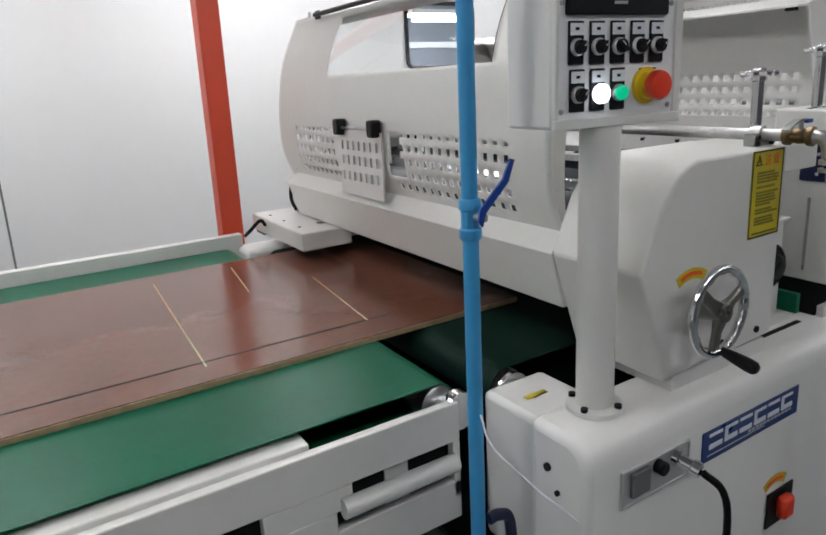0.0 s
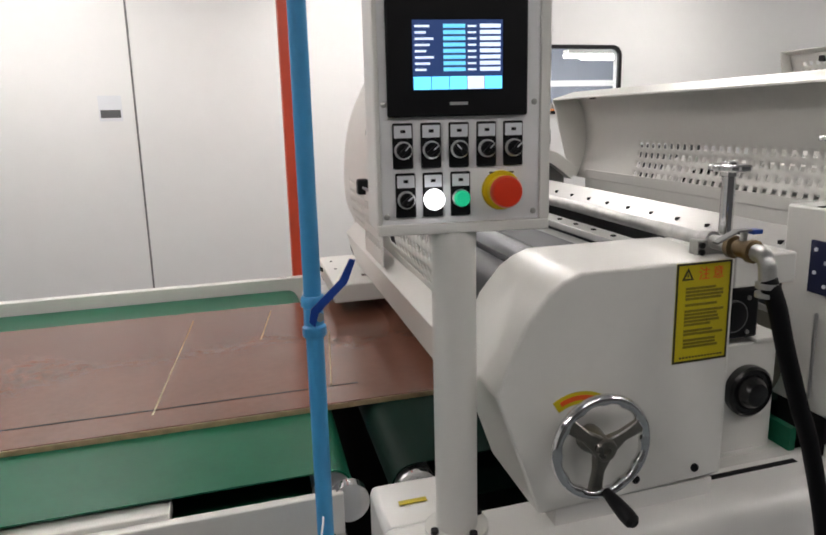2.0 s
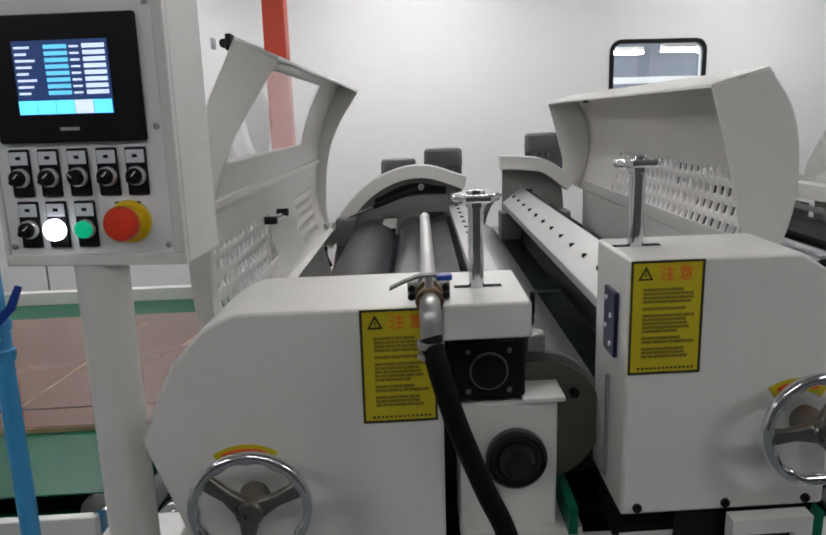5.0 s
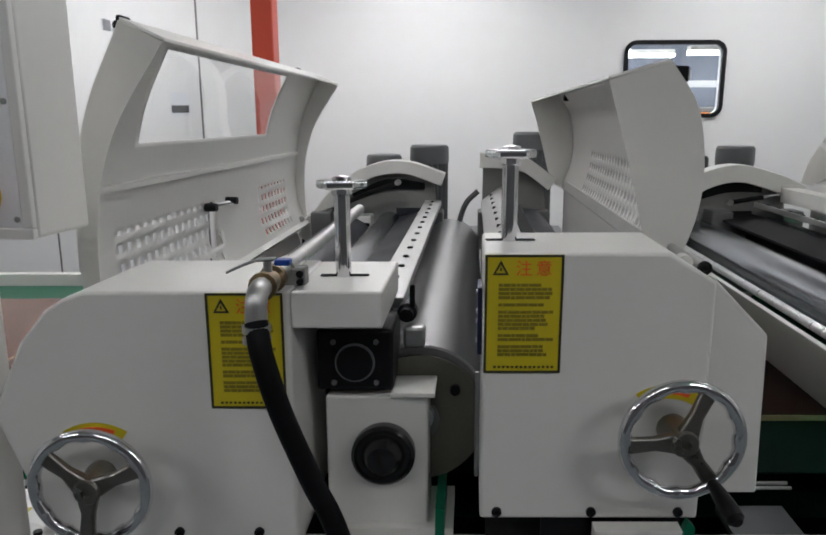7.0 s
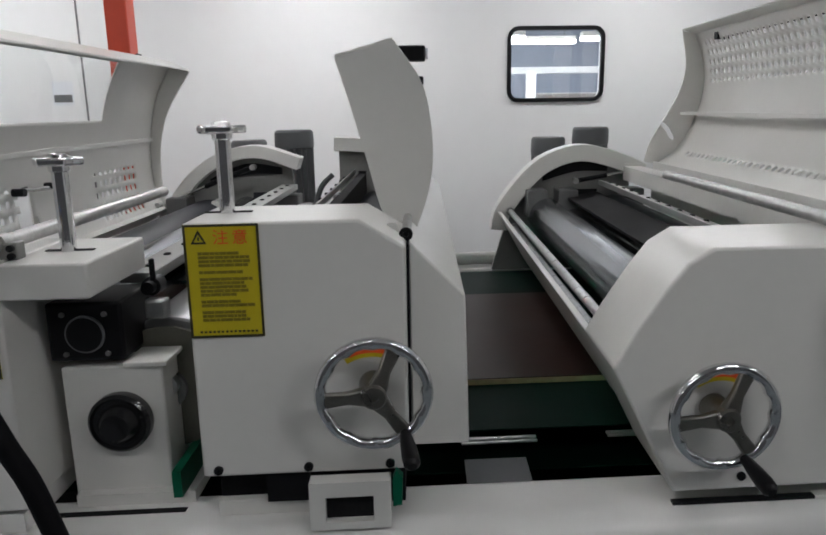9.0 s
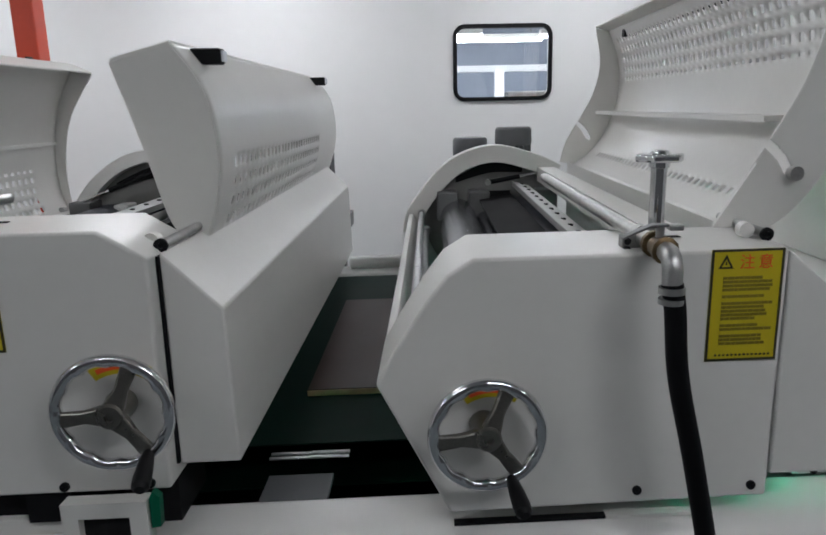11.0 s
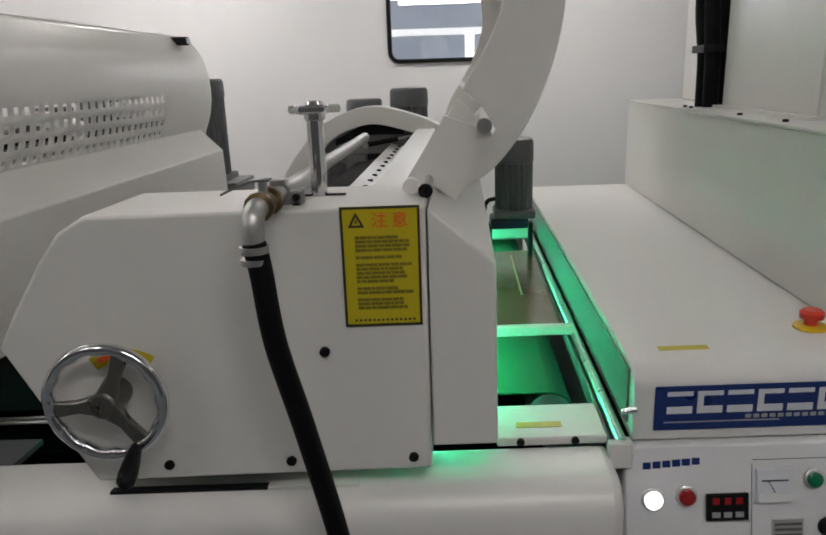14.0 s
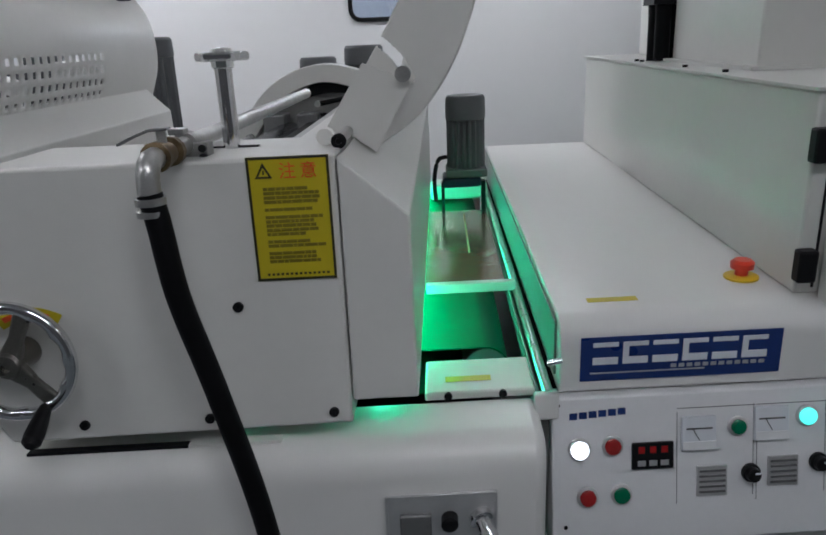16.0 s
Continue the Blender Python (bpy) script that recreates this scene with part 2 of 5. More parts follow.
def curve_points(pts, n):
    """n points spread evenly over a smooth curve through pts (x, z)."""
    p = [Vector((x, z, 0)) for x, z in pts]
    ext = [2 * p[0] - p[1], *p, 2 * p[-1] - p[-2]]
    fine = []
    for a, b, c, d in zip(ext, ext[1:], ext[2:], ext[3:]):
        for k in range(24):
            t = k / 24
            fine.append(0.5 * (2 * b + (c - a) * t + (2 * a - 5 * b + 4 * c - d) * t * t + (3 * b - a - 3 * c + d) * t ** 3))
    fine.append(p[-1])
    length = [0.0]
    for a, b in zip(fine, fine[1:]):
        length.append(length[-1] + (b - a).length)
    out = []
    for k in range(n):
        s = length[-1] * k / (n - 1)
        i = next(j for j in range(1, len(length)) if length[j] >= s - 1e-9)
        w = (s - length[i - 1]) / max(length[i] - length[i - 1], 1e-9)
        q = fine[i - 1].lerp(fine[i], w)
        out.append((q.x, q.y))
    return out


def plain(name, bm, mat, label, category="", bevel=0.0, kind="structure"):
    return tagged(part(name, bm, mat, None, label, bevel), label, category, "", kind)

# ---- the room ----
X0, X1, Y0, Y1, H = -2.6, 7.2, -2.2, 4.8, 2.75
WIN = (2.857, 3.552, 1.595, 2.112)


def rounded(x0, x1, z0, z1, r, n=6):
    out = []
    for cx, cz, a0 in ((x1 - r, z1 - r, 0), (x0 + r, z1 - r, 90), (x0 + r, z0 + r, 180), (x1 - r, z0 + r, 270)):
        out += [(cx + r * math.cos(radians(a0 + 90 * k / n)), cz + r * math.sin(radians(a0 + 90 * k / n))) for k in range(n + 1)]
    return out


def wall_with_hole(x0, x1, z0, z1, hole, y0, y1):
    """A wall with one rounded opening through it."""
    bm = bmesh.new()
    n = len(hole)
    cx, cz = sum(h[0] for h in hole) / n, sum(h[1] for h in hole) / n
    ring = []
    for hx, hz in hole:
        dx, dz = hx - cx, hz - cz
        k = min(((x1 if dx > 0 else x0) - cx) / dx if abs(dx) > 1e-9 else 1e9, ((z1 if dz > 0 else z0) - cz) / dz if abs(dz) > 1e-9 else 1e9)
        ring.append((cx + dx * k, cz + dz * k))
    corners = [(x1, z1), (x0, z1), (x0, z0), (x1, z0)]
    for y in (y0, y1):
        a = [bm.verts.new((x, y, z)) for x, z in hole]
        b = [bm.verts.new((x, y, z)) for x, z in ring]
        for i in range(n):
            j = (i + 1) % n
            bm.faces.new((a[i], a[j], b[j], b[i]))
            same = abs(ring[i][0] - ring[j][0]) < 1e-6 or abs(ring[i][1] - ring[j][1]) < 1e-6
            if not same:
                turn = lambda q: (math.atan2(q[1] - cz, q[0] - cx) - math.atan2(ring[i][1] - cz, ring[i][0] - cx)) % (2 * math.pi)
                between = sorted((q for q in corners if turn(q) < turn(ring[j])), key=turn)
                bm.faces.new([b[i]] + [bm.verts.new((q[0], y, q[1])) for q in between] + [b[j]])
    f = [bm.verts.new((x, y0, z)) for x, z in hole]
    g = [bm.verts.new((x, y1, z)) for x, z in hole]
    for i in range(n):
        bm.faces.new((f[i], f[(i + 1) % n], g[(i + 1) % n], g[i]))
    bmesh.ops.remove_doubles(bm, verts=bm.verts, dist=1e-5)
    return bm


plain("floor", box(X0 - 3, X1 + 3, Y0, Y1 + 5, -0.1, 0), FLOOR, "grey coated factory floor", "floor")
# Unseen ceiling, coloured well below white to lessen the bounced light.
plain("ceiling", box(X0 - 3, X1 + 3, Y0, Y1 + 5, H, H + 0.1), CEIL, "unseen ceiling, greyed to cut the bounced light", "ceiling")
hole = rounded(WIN[0] + 0.02, WIN[1] - 0.02, WIN[2] + 0.02, WIN[3] - 0.02, 0.065)
plain("wall_north", wall_with_hole(X0, X1, 0, H, hole, Y1, Y1 + 0.08), WALL, "smooth light grey panel wall with a small window", "wall")
# Out of view; darkened so less fill light reaches the covers.
plain("wall_south", box(X0, X1, Y0 - 0.1, Y0, 0, H), WALL_DARK, "unseen wall, kept dark to cut the fill light", "wall")
plain("wall_west", box(X0 - 0.1, X0, Y0, Y1, 0, H), WALL, "light grey panel wall", "wall")
plain("wall_east", box(X1, X1 + 0.1, Y0, Y1, 0, H), WALL, "light grey panel wall", "wall")
for k, x in enumerate((-0.06, -1.16)):
    plain("trim", box(x - 0.006, x + 0.006, Y1 - 0.004, Y1 - 0.0005, 0, H), GREYPLATE, "thin grey wall panel joint", "trim")

win = thing("window_1", ((WIN[0] + WIN[1]) / 2, Y1, WIN[2]), "small rounded window with a black rubber gasket", "window", kind="structure")
part("window_frame", band(rounded(*WIN, 0.08) + rounded(*WIN, 0.08)[:1], rounded(WIN[0] + 0.028, WIN[1] - 0.028, WIN[2] + 0.028, WIN[3] - 0.028, 0.055) + rounded(WIN[0] + 0.028, WIN[1] - 0.028, WIN[2] + 0.028, WIN[3] - 0.028, 0.055)[:1], Y1 - 0.018, Y1 + 0.012), BLACK, win)
pane = part("pane", prism(rounded(WIN[0] + 0.024, WIN[1] - 0.024, WIN[2] + 0.024, WIN[3] - 0.024, 0.058), Y1 + 0.03, Y1 + 0.036), GLASS, win)
pane.visible_shadow = False

# the next room, seen through the window
plain("wall_far", box(X0, X1, Y1 + 4.4, Y1 + 4.5, 0, H), FAR_WALL, "pale blue wall of the next room", "wall")
plain("wall_far_west", box(X0 - 0.1, X0, Y1 + 0.08, Y1 + 4.5, 0, H), WALL, "pale wall of the next room", "wall")
plain("wall_far_east", box(X1, X1 + 0.1, Y1 + 0.08, Y1 + 4.5, 0, H), WALL, "pale wall of the next room", "wall")


def hanging_light(x, y, z, lx):
    e = thing("hanging_light", (x, y, z), "long fluorescent light hanging in the next room", "hanging light", "hanging lights")
    part("housing", box(x - lx / 2, x + lx / 2, y - 0.06, y + 0.06, z + 0.03, z + 0.07), WHITE, e)
    part("diffuser", box(x - lx / 2, x + lx / 2, y - 0.05, y + 0.05, z, z + 0.029), LAMP_FAR, e, "glowing white diffuser")
    for sx in (-0.4, 0.4):
        part("rod", tube((x + sx * lx, y, z + 0.07), (x + sx * lx, y, H), 0.006, seg=8), GREY, e)


for x, y, z in ((2.6, 6.0, 2.13), (4.2, 6.0, 2.12), (3.3, 7.2, 2.20), (5.0, 7.2, 2.20), (1.8, 7.2, 2.2)):
    hanging_light(x, y, z, 1.1)
e = thing("roof_beam", (3.5, 7.8, 1.93), "white beam across the next room", "beam")
part("web", box(X0, X1, 7.8, 7.9, 1.93, 2.0), WALL, e)
e = thing("roof_post", (3.45, 7.6, 0), "white post in the next room", "post")
part("shaft", box(3.40, 3.50, 7.5, 7.6, 0, 1.93), WALL, e)
e = thing("far_machine", (4.2, 8.4, 0), "pale grey machine in the next room", "machine")
part("case", box(3.6, 5.4, 8.1, 8.9, 0, 1.72), GREYPLATE, e, bevel=0.02)
part("red_band", box(3.7, 5.3, 8.08, 8.099, 1.55, 1.66), ORANGE, e, "reddish band")
e = thing("far_cabinet", (2.3, 8.4, 0), "white cabinet in the next room", "cabinet")
part("case", box(1.6, 3.0, 8.2, 8.9, 0, 1.66), WALL, e, bevel=0.01)


def ceiling_light(x, y, lx, ly):
    e = thing("ceiling_light", (x, y, H), "white fluorescent ceiling light, switched on", "ceiling light", "ceiling lights")
    part("frame", box(x - lx / 2 - 0.02, x + lx / 2 + 0.02, y - ly / 2 - 0.02, y + ly / 2 + 0.02, H - 0.05, H - 0.002), WHITE, e, bevel=0.004)
    part("diffuser", box(x - lx / 2, x + lx / 2, y - ly / 2, y + ly / 2, H - 0.062, H - 0.052), LAMP, e, "glowing white diffuser")


for x in (-0.6, 1.6, 3.8, 6.0):
    for y, w in ((-0.7, 0.125 if x < 0 else 0.06 if x < 3 else 0.14), (1.6, 0.11 if x < 0 else 0.09 if x < 3 else 0.025), (3.95, 0.155 if x < 3 else 0.12 if x < 5 else 0.08)):
        ceiling_light(x, y, 1.2 if x < 5 else 0.6, w)
for x in (2.2, 3.9, 5.6):
    for y in (6.2, 8.0):
        ceiling_light(x, y, 1.3, 0.16)

col = thing("steel_column", (0.855, 3.22, 0), "red painted square steel column behind the conveyor", "column")
part("shaft", box(0.805, 0.905, 3.17, 3.27, 0.012, H), RED, col, bevel=0.006)
part("base_plate", box(0.755, 0.955, 3.12, 3.32, 0, 0.012), RED, col)

notice = thing("wall_notice", (-0.2, Y1, 1.62), "small white paper notice on the wall", "notice")
part("sheet", box(-0.28, -0.14, Y1 - 0.004, Y1 - 0.001, 1.62, 1.78), SIGN_W, notice)
part("print", box(-0.27, -0.15, Y1 - 0.006, Y1 - 0.0045, 1.64, 1.69), GREY, notice)

# ---- machine beds ----
def bed(x0, x1, label, name="machine_bed"):
    e = thing(name, ((x0 + x1) / 2, 1.9, 0), label, "machine bed")
    r, out = 0.06, []
    for k in range(9):
        a = radians(180 - 90 * k / 8)
        out.append((0.85 + r + r * math.cos(a), 0.82 - r + r * math.sin(a)))
    side = [(0.85, 0.03)] + out + [(1.02, 0.82), (1.02, 0.03)]
    bm = bmesh.new()
    a = [bm.verts.new((x0, y, z)) for y, z in side]
    b = [bm.verts.new((x1, y, z)) for y, z in side]
    bm.faces.new(a)
    bm.faces.new(b[::-1])
    for i in range(len(side)):
        j = (i + 1) % len(side)
        bm.faces.new((a[i], b[i], b[j], a[j]))
    part("front_box", bm, WHITE_B, e, bevel=0.02, segments=3)
    part("rear_box", box(x0, x1, 2.92, 3.1, 0.03, 0.82), WHITE_B, e, bevel=0.02)
    # Near-black sheet added to give the bed's inside its shade.
    part("shade_pan", box(x0 + 0.02, x1 - 0.02, 1.0, 2.95, 0.3, 0.32), DARK, e)
    for x in (x0 + 0.12, x1 - 0.12):
        for y in (0.93, 3.0):
            part("foot", lathe([(0.04, 0), (0.04, 0.012), (0.018, 0.014), (0.018, 0.04)], (x, y, 0), (0, 0, 1), seg=16), STEEL, e)
    return e


bed1 = bed(0.835, 3.625, "white painted steel machine bed with rounded front edge")
part("end_cheek", box(0.838, 1.02, 1.0, 1.186, 0.45, 0.818), WHITE_B, bed1, bevel=0.015)
part("slot", box(1.32, 1.79, 0.952, 0.967, 0.8185, 0.8215), DARK, bed1)
part("slot", box(2.72, 3.0, 0.895, 0.91, 0.8185, 0.824), BLACK, bed1)
part("strip", box(3.0, 3.16, 0.892, 0.912, 0.8203, 0.826), WHITE, bed1)
part("bearing", lathe([(0.05, 0), (0.05, 0.012), (0.036, 0.014), (0.036, 0.03)], (0.955, 1.225, 0.765), (0, -1, 0)), CHROME, bed1)
part("bolt", lathe([(0.009, 0), (0.009, 0.006)], (0.8348, 0.96, 0.735), (-1, 0, 0), seg=14), BLACK, bed1)
part("bolt", lathe([(0.006, 0), (0.006, 0.006)], (0.8348, 0.93, 0.69), (-1, 0, 0), seg=14), BLACK, bed1)
part("gap_tray", prism([(2.335, 0.80), (2.47, 0.80), (2.47, 0.812), (2.335, 0.812)], 1.02, 1.12), GREY, bed1)
part("rear_tube", tube((2.30, 3.02, 0.852), (2.78, 3.02, 0.852), 0.030, seg=24), WHITE_B, bed1)
for y in (1.15, 1.17):
    part("guide_rod", tube((2.33, y, 0.835), (2.50, y, 0.835), 0.004, seg=10), STEEL, bed1)
for y in (1.15, 1.165):
    part("guide_rod", tube((2.66, y, 0.84), (2.74, y, 0.84), 0.004, seg=10), STEEL, bed1)

# ---- belts and boards ----
def belt(x0, x1, y0, y1, z, r, label, mat=GREEN, name="conveyor_belt"):
    out = [(x1 - r + r * math.sin(radians(a)), z - r + r * math.cos(radians(a))) for a in range(0, 181, 15)]
    out += [(x0 + r - r * math.sin(radians(a)), z - r - r * math.cos(radians(a))) for a in range(0, 181, 15)]
    e = thing(name, ((x0 + x1) / 2, (y0 + y1) / 2, z - 2 * r), label, "conveyor belt")
    inner = [(x + (0.003 if x < (x0 + x1) / 2 else -0.003), zz + (0.003 if zz < z - r else -0.003)) for x, zz in out]
    part("band", band(out + out[:1], inner + inner[:1], y0, y1), mat, e)
    for x in (x0 + r, x1 - r):
        part("drum", lathe([(0.012, -0.05), (0.012, 0), (r - 0.006, 0.001), (r - 0.006, y1 - y0 - 0.001), (0.012, y1 - y0), (0.012, y1 - y0 + 0.05)], (x, y0, z - r), (0, 1, 0)), STEEL, e)
    return e


belt(-2.4, 0.815, 1.27, 3.03, 0.822, 0.05, "dark green infeed conveyor belt under a brown board")
belt(0.90, 3.05, 1.24, 2.86, 0.822, 0.055, "green belt running through both coaters, shade put into its colour", BELT_SHADED)
# Split from the darkened length so the green lamp shows on it.
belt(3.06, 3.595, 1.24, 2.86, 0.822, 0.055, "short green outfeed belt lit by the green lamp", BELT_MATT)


def board(x0, x1, y0, y1, z, label, mat=BOARD):
    e = thing("board", ((x0 + x1) / 2, (y0 + y1) / 2, z), label, "board", "boards on the line")
    part("core", box(x0, x1, y0, y1, z, z + 0.014), BOARD_EDGE, e)
    part("face", box(x0 + 0.0005, x1 - 0.0005, y0 + 0.004, y1 - 0.0005, z + 0.0142, z + 0.0165), mat, e, "coated brown face")
    return e


bd = board(-1.0, 1.30, 1.603, 2.725, 0.8225, "glossy brown coated board lying on the infeed belt")
for x0, y0, x1, y1 in ((0.333, 1.70, 0.375, 2.60), (0.818, 1.73, 0.874, 2.27), (0.628, 2.26, 0.675, 2.63)):
    bm = box(0, 0.005, y0, y1, 0.8391, 0.8396)
    for v in bm.verts:
        v.co.x += x0 + (x1 - x0) * (v.co.y - y0) / (y1 - y0)
    part("scribe_line", bm, BOARD_EDGE, bd, "pale line across the face")
part("scribe_line", box(-0.6, 0.9, 1.73, 1.736, 0.8391, 0.8396), DARK, bd, "dark line along the face")
board(2.35, 2.80, 1.51, 2.40, 0.8225, "brown coated board between the two coaters, shade put into its colour", BOARD_SHADED)
bd3 = board(3.20, 3.62, 1.63, 2.46, 0.8225, "brown coated board under the green lamp")
part("scribe_line", box(3.53, 3.536, 1.9, 2.4, 0.8391, 0.8396), BOARD_EDGE, bd3, "pale line across the face")

# ---- infeed conveyor frame ----
conv = thing("infeed_conveyor", (-0.6, 1.25, 0), "white painted steel infeed conveyor frame", "conveyor frame")
bm = bmesh.new()
for x0, x1, z0, z1 in ((-2.4, 0.785, 0.70, 0.795), (-2.4, 0.14, 0.645, 0.70), (0.30, 0.50, 0.645, 0.70), (-2.4, 0.14, 0.56, 0.645), (0.30, 0.46, 0.56, 0.645), (0.46, 0.785, 0.50, 0.60), (0.765, 0.785, 0.56, 0.70)):
    box(x0, x1, 1.21, 1.235, z0, z1, bm)
part("side_plate", bm, WHITE, conv, bevel=0.003)
part("inner_strip", box(-2.4, 0.42, 1.236, 1.298, 0.775, 0.806), WHITE, conv, bevel=0.003)
part("guide_tube", tube((0.47, 1.2, 0.655), (0.765, 1.2, 0.655), 0.022), WHITE, conv)
part("rear_rail", box(-2.4, 0.86, 3.05, 3.10, 0.70, 0.875), WHITE, conv, bevel=0.004)
# Near-black sheet put where the frame's inside is only in shade.
part("shade_sheet", box(-2.4, 0.76, 1.236, 1.28, 0.50, 0.74), DARK, conv)
for x in (-2.2, 0.62):
    for y in (1.25, 3.07):
        part("leg", box(x - 0.03, x + 0.03, y - 0.02, y + 0.03, 0.0, 0.7), WHITE, conv)
part("bearing", lathe([(0.045, 0), (0.045, 0.03), (0.03, 0.032), (0.03, 0.05)], (0.80, 1.22, 0.762), (0, 1, 0)), CHROME, conv)

gb = thing("sensor_box", (1.0, 2.66, 0.875), "white steel cover box at the belt's far edge", "cover box")
part("body", box(0.925, 1.145, 2.47, 3.08, 0.886, 0.958), WHITE, gb, bevel=0.006)
part("stand", box(0.93, 1.04, 2.95, 3.05, 0.8755, 0.8855), GREYPLATE, gb)
for y in (2.6, 2.78, 2.95):
    part("screw", lathe([(0.006, 0), (0.006, 0.003)], (0.97, y, 0.958), (0, 0, 1), seg=10), GREY, gb)
part("lug", box(1.06, 1.11, 2.60, 2.64, 0.95, 0.958), CHROME, gb)
part("cable", sweep([(0.925, 2.9, 0.93), (0.895, 2.88, 0.955), (0.865, 2.93, 0.91), (0.86, 3.0, 0.876)], 0.008), BLACK, gb)
part("cable", sweep([(1.10, 2.93, 1.12), (1.075, 2.93, 1.08), (1.07, 2.93, 1.02), (1.09, 2.93, 0.97)], 0.008), BLACK, gb)

# ---- coater heads ----
A_OUT = [(1.535, 0.868), (1.535, 1.32), (1.20, 1.32), (1.165, 1.307), (1.135, 1.287), (1.09, 1.234), (1.055, 1.160), (1.032, 1.108), (1.12, 0.857)]
B_OUT = [(1.847, 0.918), (1.847, 1.382), (2.142, 1.382), (2.2195, 1.334), (2.2195, 0.918)]
B_SIDE = [(2.2245, 0.945), (2.2245, 1.336), (2.325, 1.234), (2.333, 0.945)]
C_OUT = [(3.291, 0.86), (3.291, 1.32), (2.755, 1.32), (2.71, 1.293), (2.675, 1.248), (2.622, 1.167), (2.587, 1.105), (2.712, 0.855)]
C_SIDE = [(3.294, 0.903), (3.294, 1.317), (3.402, 1.222), (3.405, 0.903)]


def bolt(x, y, z, parent, axis=(0, -1, 0), r=0.0085):
    part("bolt", lathe([(r, 0.0), (r, 0.005), (r * 0.7, 0.0065), (r * 0.45, 0.0065), (r * 0.4, 0.003)], (x, y, z), axis, seg=14), BLACK, parent)


def head(name, outline, y0, y1, label, side=None, guard_step=-0.001):
    e = thing(name, (sum(p[0] for p in outline) / len(outline), (y0 + y1) / 2, 0.85), label, "machine cover")
    part("body", prism(outline, y0, y1), WHITE, e, bevel=0.006, segments=3)
    if side:
        part("side_guard", prism(side, y0 + guard_step, 2.84), WHITE, e, bevel=0.004)
    return e


headA = head("coater_cover", A_OUT, 0.90, 1.16, "white sheet steel cover with a curved front edge and hand wheel")
part("lip_box", box(1.5365, 1.685, 0.902, 1.15, 1.257, 1.319), WHITE, headA, bevel=0.004)
headB = head("coater_cover", B_OUT, 0.90, 1.11, "tall white sheet steel cover with a chamfered side guard", B_SIDE, 0.038)
headC = head("coater_cover", C_OUT, 0.88, 1.11, "white sheet steel cover with a curved edge above the bed", C_SIDE)
# Black fillers: the first darkens the open joint, the second blocks green light.
part("joint_filler", box(2.2198, 2.2242, 0.934, 1.108, 0.948, 1.330), BLACK, headB)
part("joint_filler", box(3.2912, 3.2938, 1.0, 1.108, 0.906, 1.30), BLACK, headC)
for x in (1.33, 1.468):
    bolt(x, 0.90, 0.893, headA)
for x in (1.876, 2.037, 2.185):
    bolt(x, 0.90, 0.932, headB)
for x, z in ((2.84, 0.884), (3.05, 0.884), (3.26, 0.884), (3.12, 1.083)):
    bolt(x, 0.88, z, headC)
# feet that carry the covers on their beds
part("foot_rail", box(1.16, 1.52, 0.908, 1.15, 0.8205, 0.857), WHITE_B, headA)
# Near black for the shade in the gap under the tall cover.
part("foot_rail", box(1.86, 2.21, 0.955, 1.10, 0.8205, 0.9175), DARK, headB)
part("cross_strip", box(1.86, 2.035, 0.93, 0.95, 0.8205, 0.852), WHITE, headB, bevel=0.002)
part("dark_plate", box(1.955, 2.035, 0.918, 0.928, 0.853, 0.915), BLACK, headB)
part("green_tab", prism([(2.19, 0.86), (2.206, 0.862), (2.208, 0.918), (2.196, 0.93), (2.19, 0.915)], 0.872, 0.888), GREEN, headB, "green plastic tab")
for x in (2.78, 3.0):
    part("foot_block", box(x, x + 0.07, 0.95, 1.10, 0.8205, 0.86), WHITE_B, headC)

# bracket under the tall cover
br = thing("foot_bracket", (2.11, 0.87, 0.82), "white steel bracket with a dark opening on the bed", "bracket")
bm = bmesh.new()
for q in ((2.04, 2.068, 0.8205, 0.914), (2.155, 2.186, 0.8205, 0.914), (2.068, 2.155, 0.885, 0.914), (2.068, 2.155, 0.8205, 0.835)):
    box(q[0], q[1], 0.868, 0.898, q[2], q[3], bm)
part("body", bm, WHITE, br)
# Near-black fill in place of the opening's own shade.
part("opening", box(2.066, 2.157, 0.885, 0.897, 0.833, 0.887), DARK, br)

# guards along the left of heads A and C
gA = thing("belt_guard", (1.06, 2.0, 0.82), "long white steel guard over the infeed", "machine guard")
part("plate", prism([(1.035, 1.105), (1.062, 1.105), (1.10, 0.965), (1.075, 0.965)], 1.165, 2.86), WHITE, gA, bevel=0.003)
part("top_fold", prism([(1.035, 1.1055), (1.062, 1.1055), (1.12, 1.15), (1.10, 1.16)], 1.165, 2.86), WHITE, gA)
gC = thing("belt_guard", (2.63, 2.0, 0.82), "long white steel guard in front of the rollers", "machine guard")
part("plate", prism([(2.588, 1.103), (2.606, 1.103), (2.728, 0.885), (2.71, 0.885)], 1.112, 2.84), WHITE, gC, bevel=0.003)

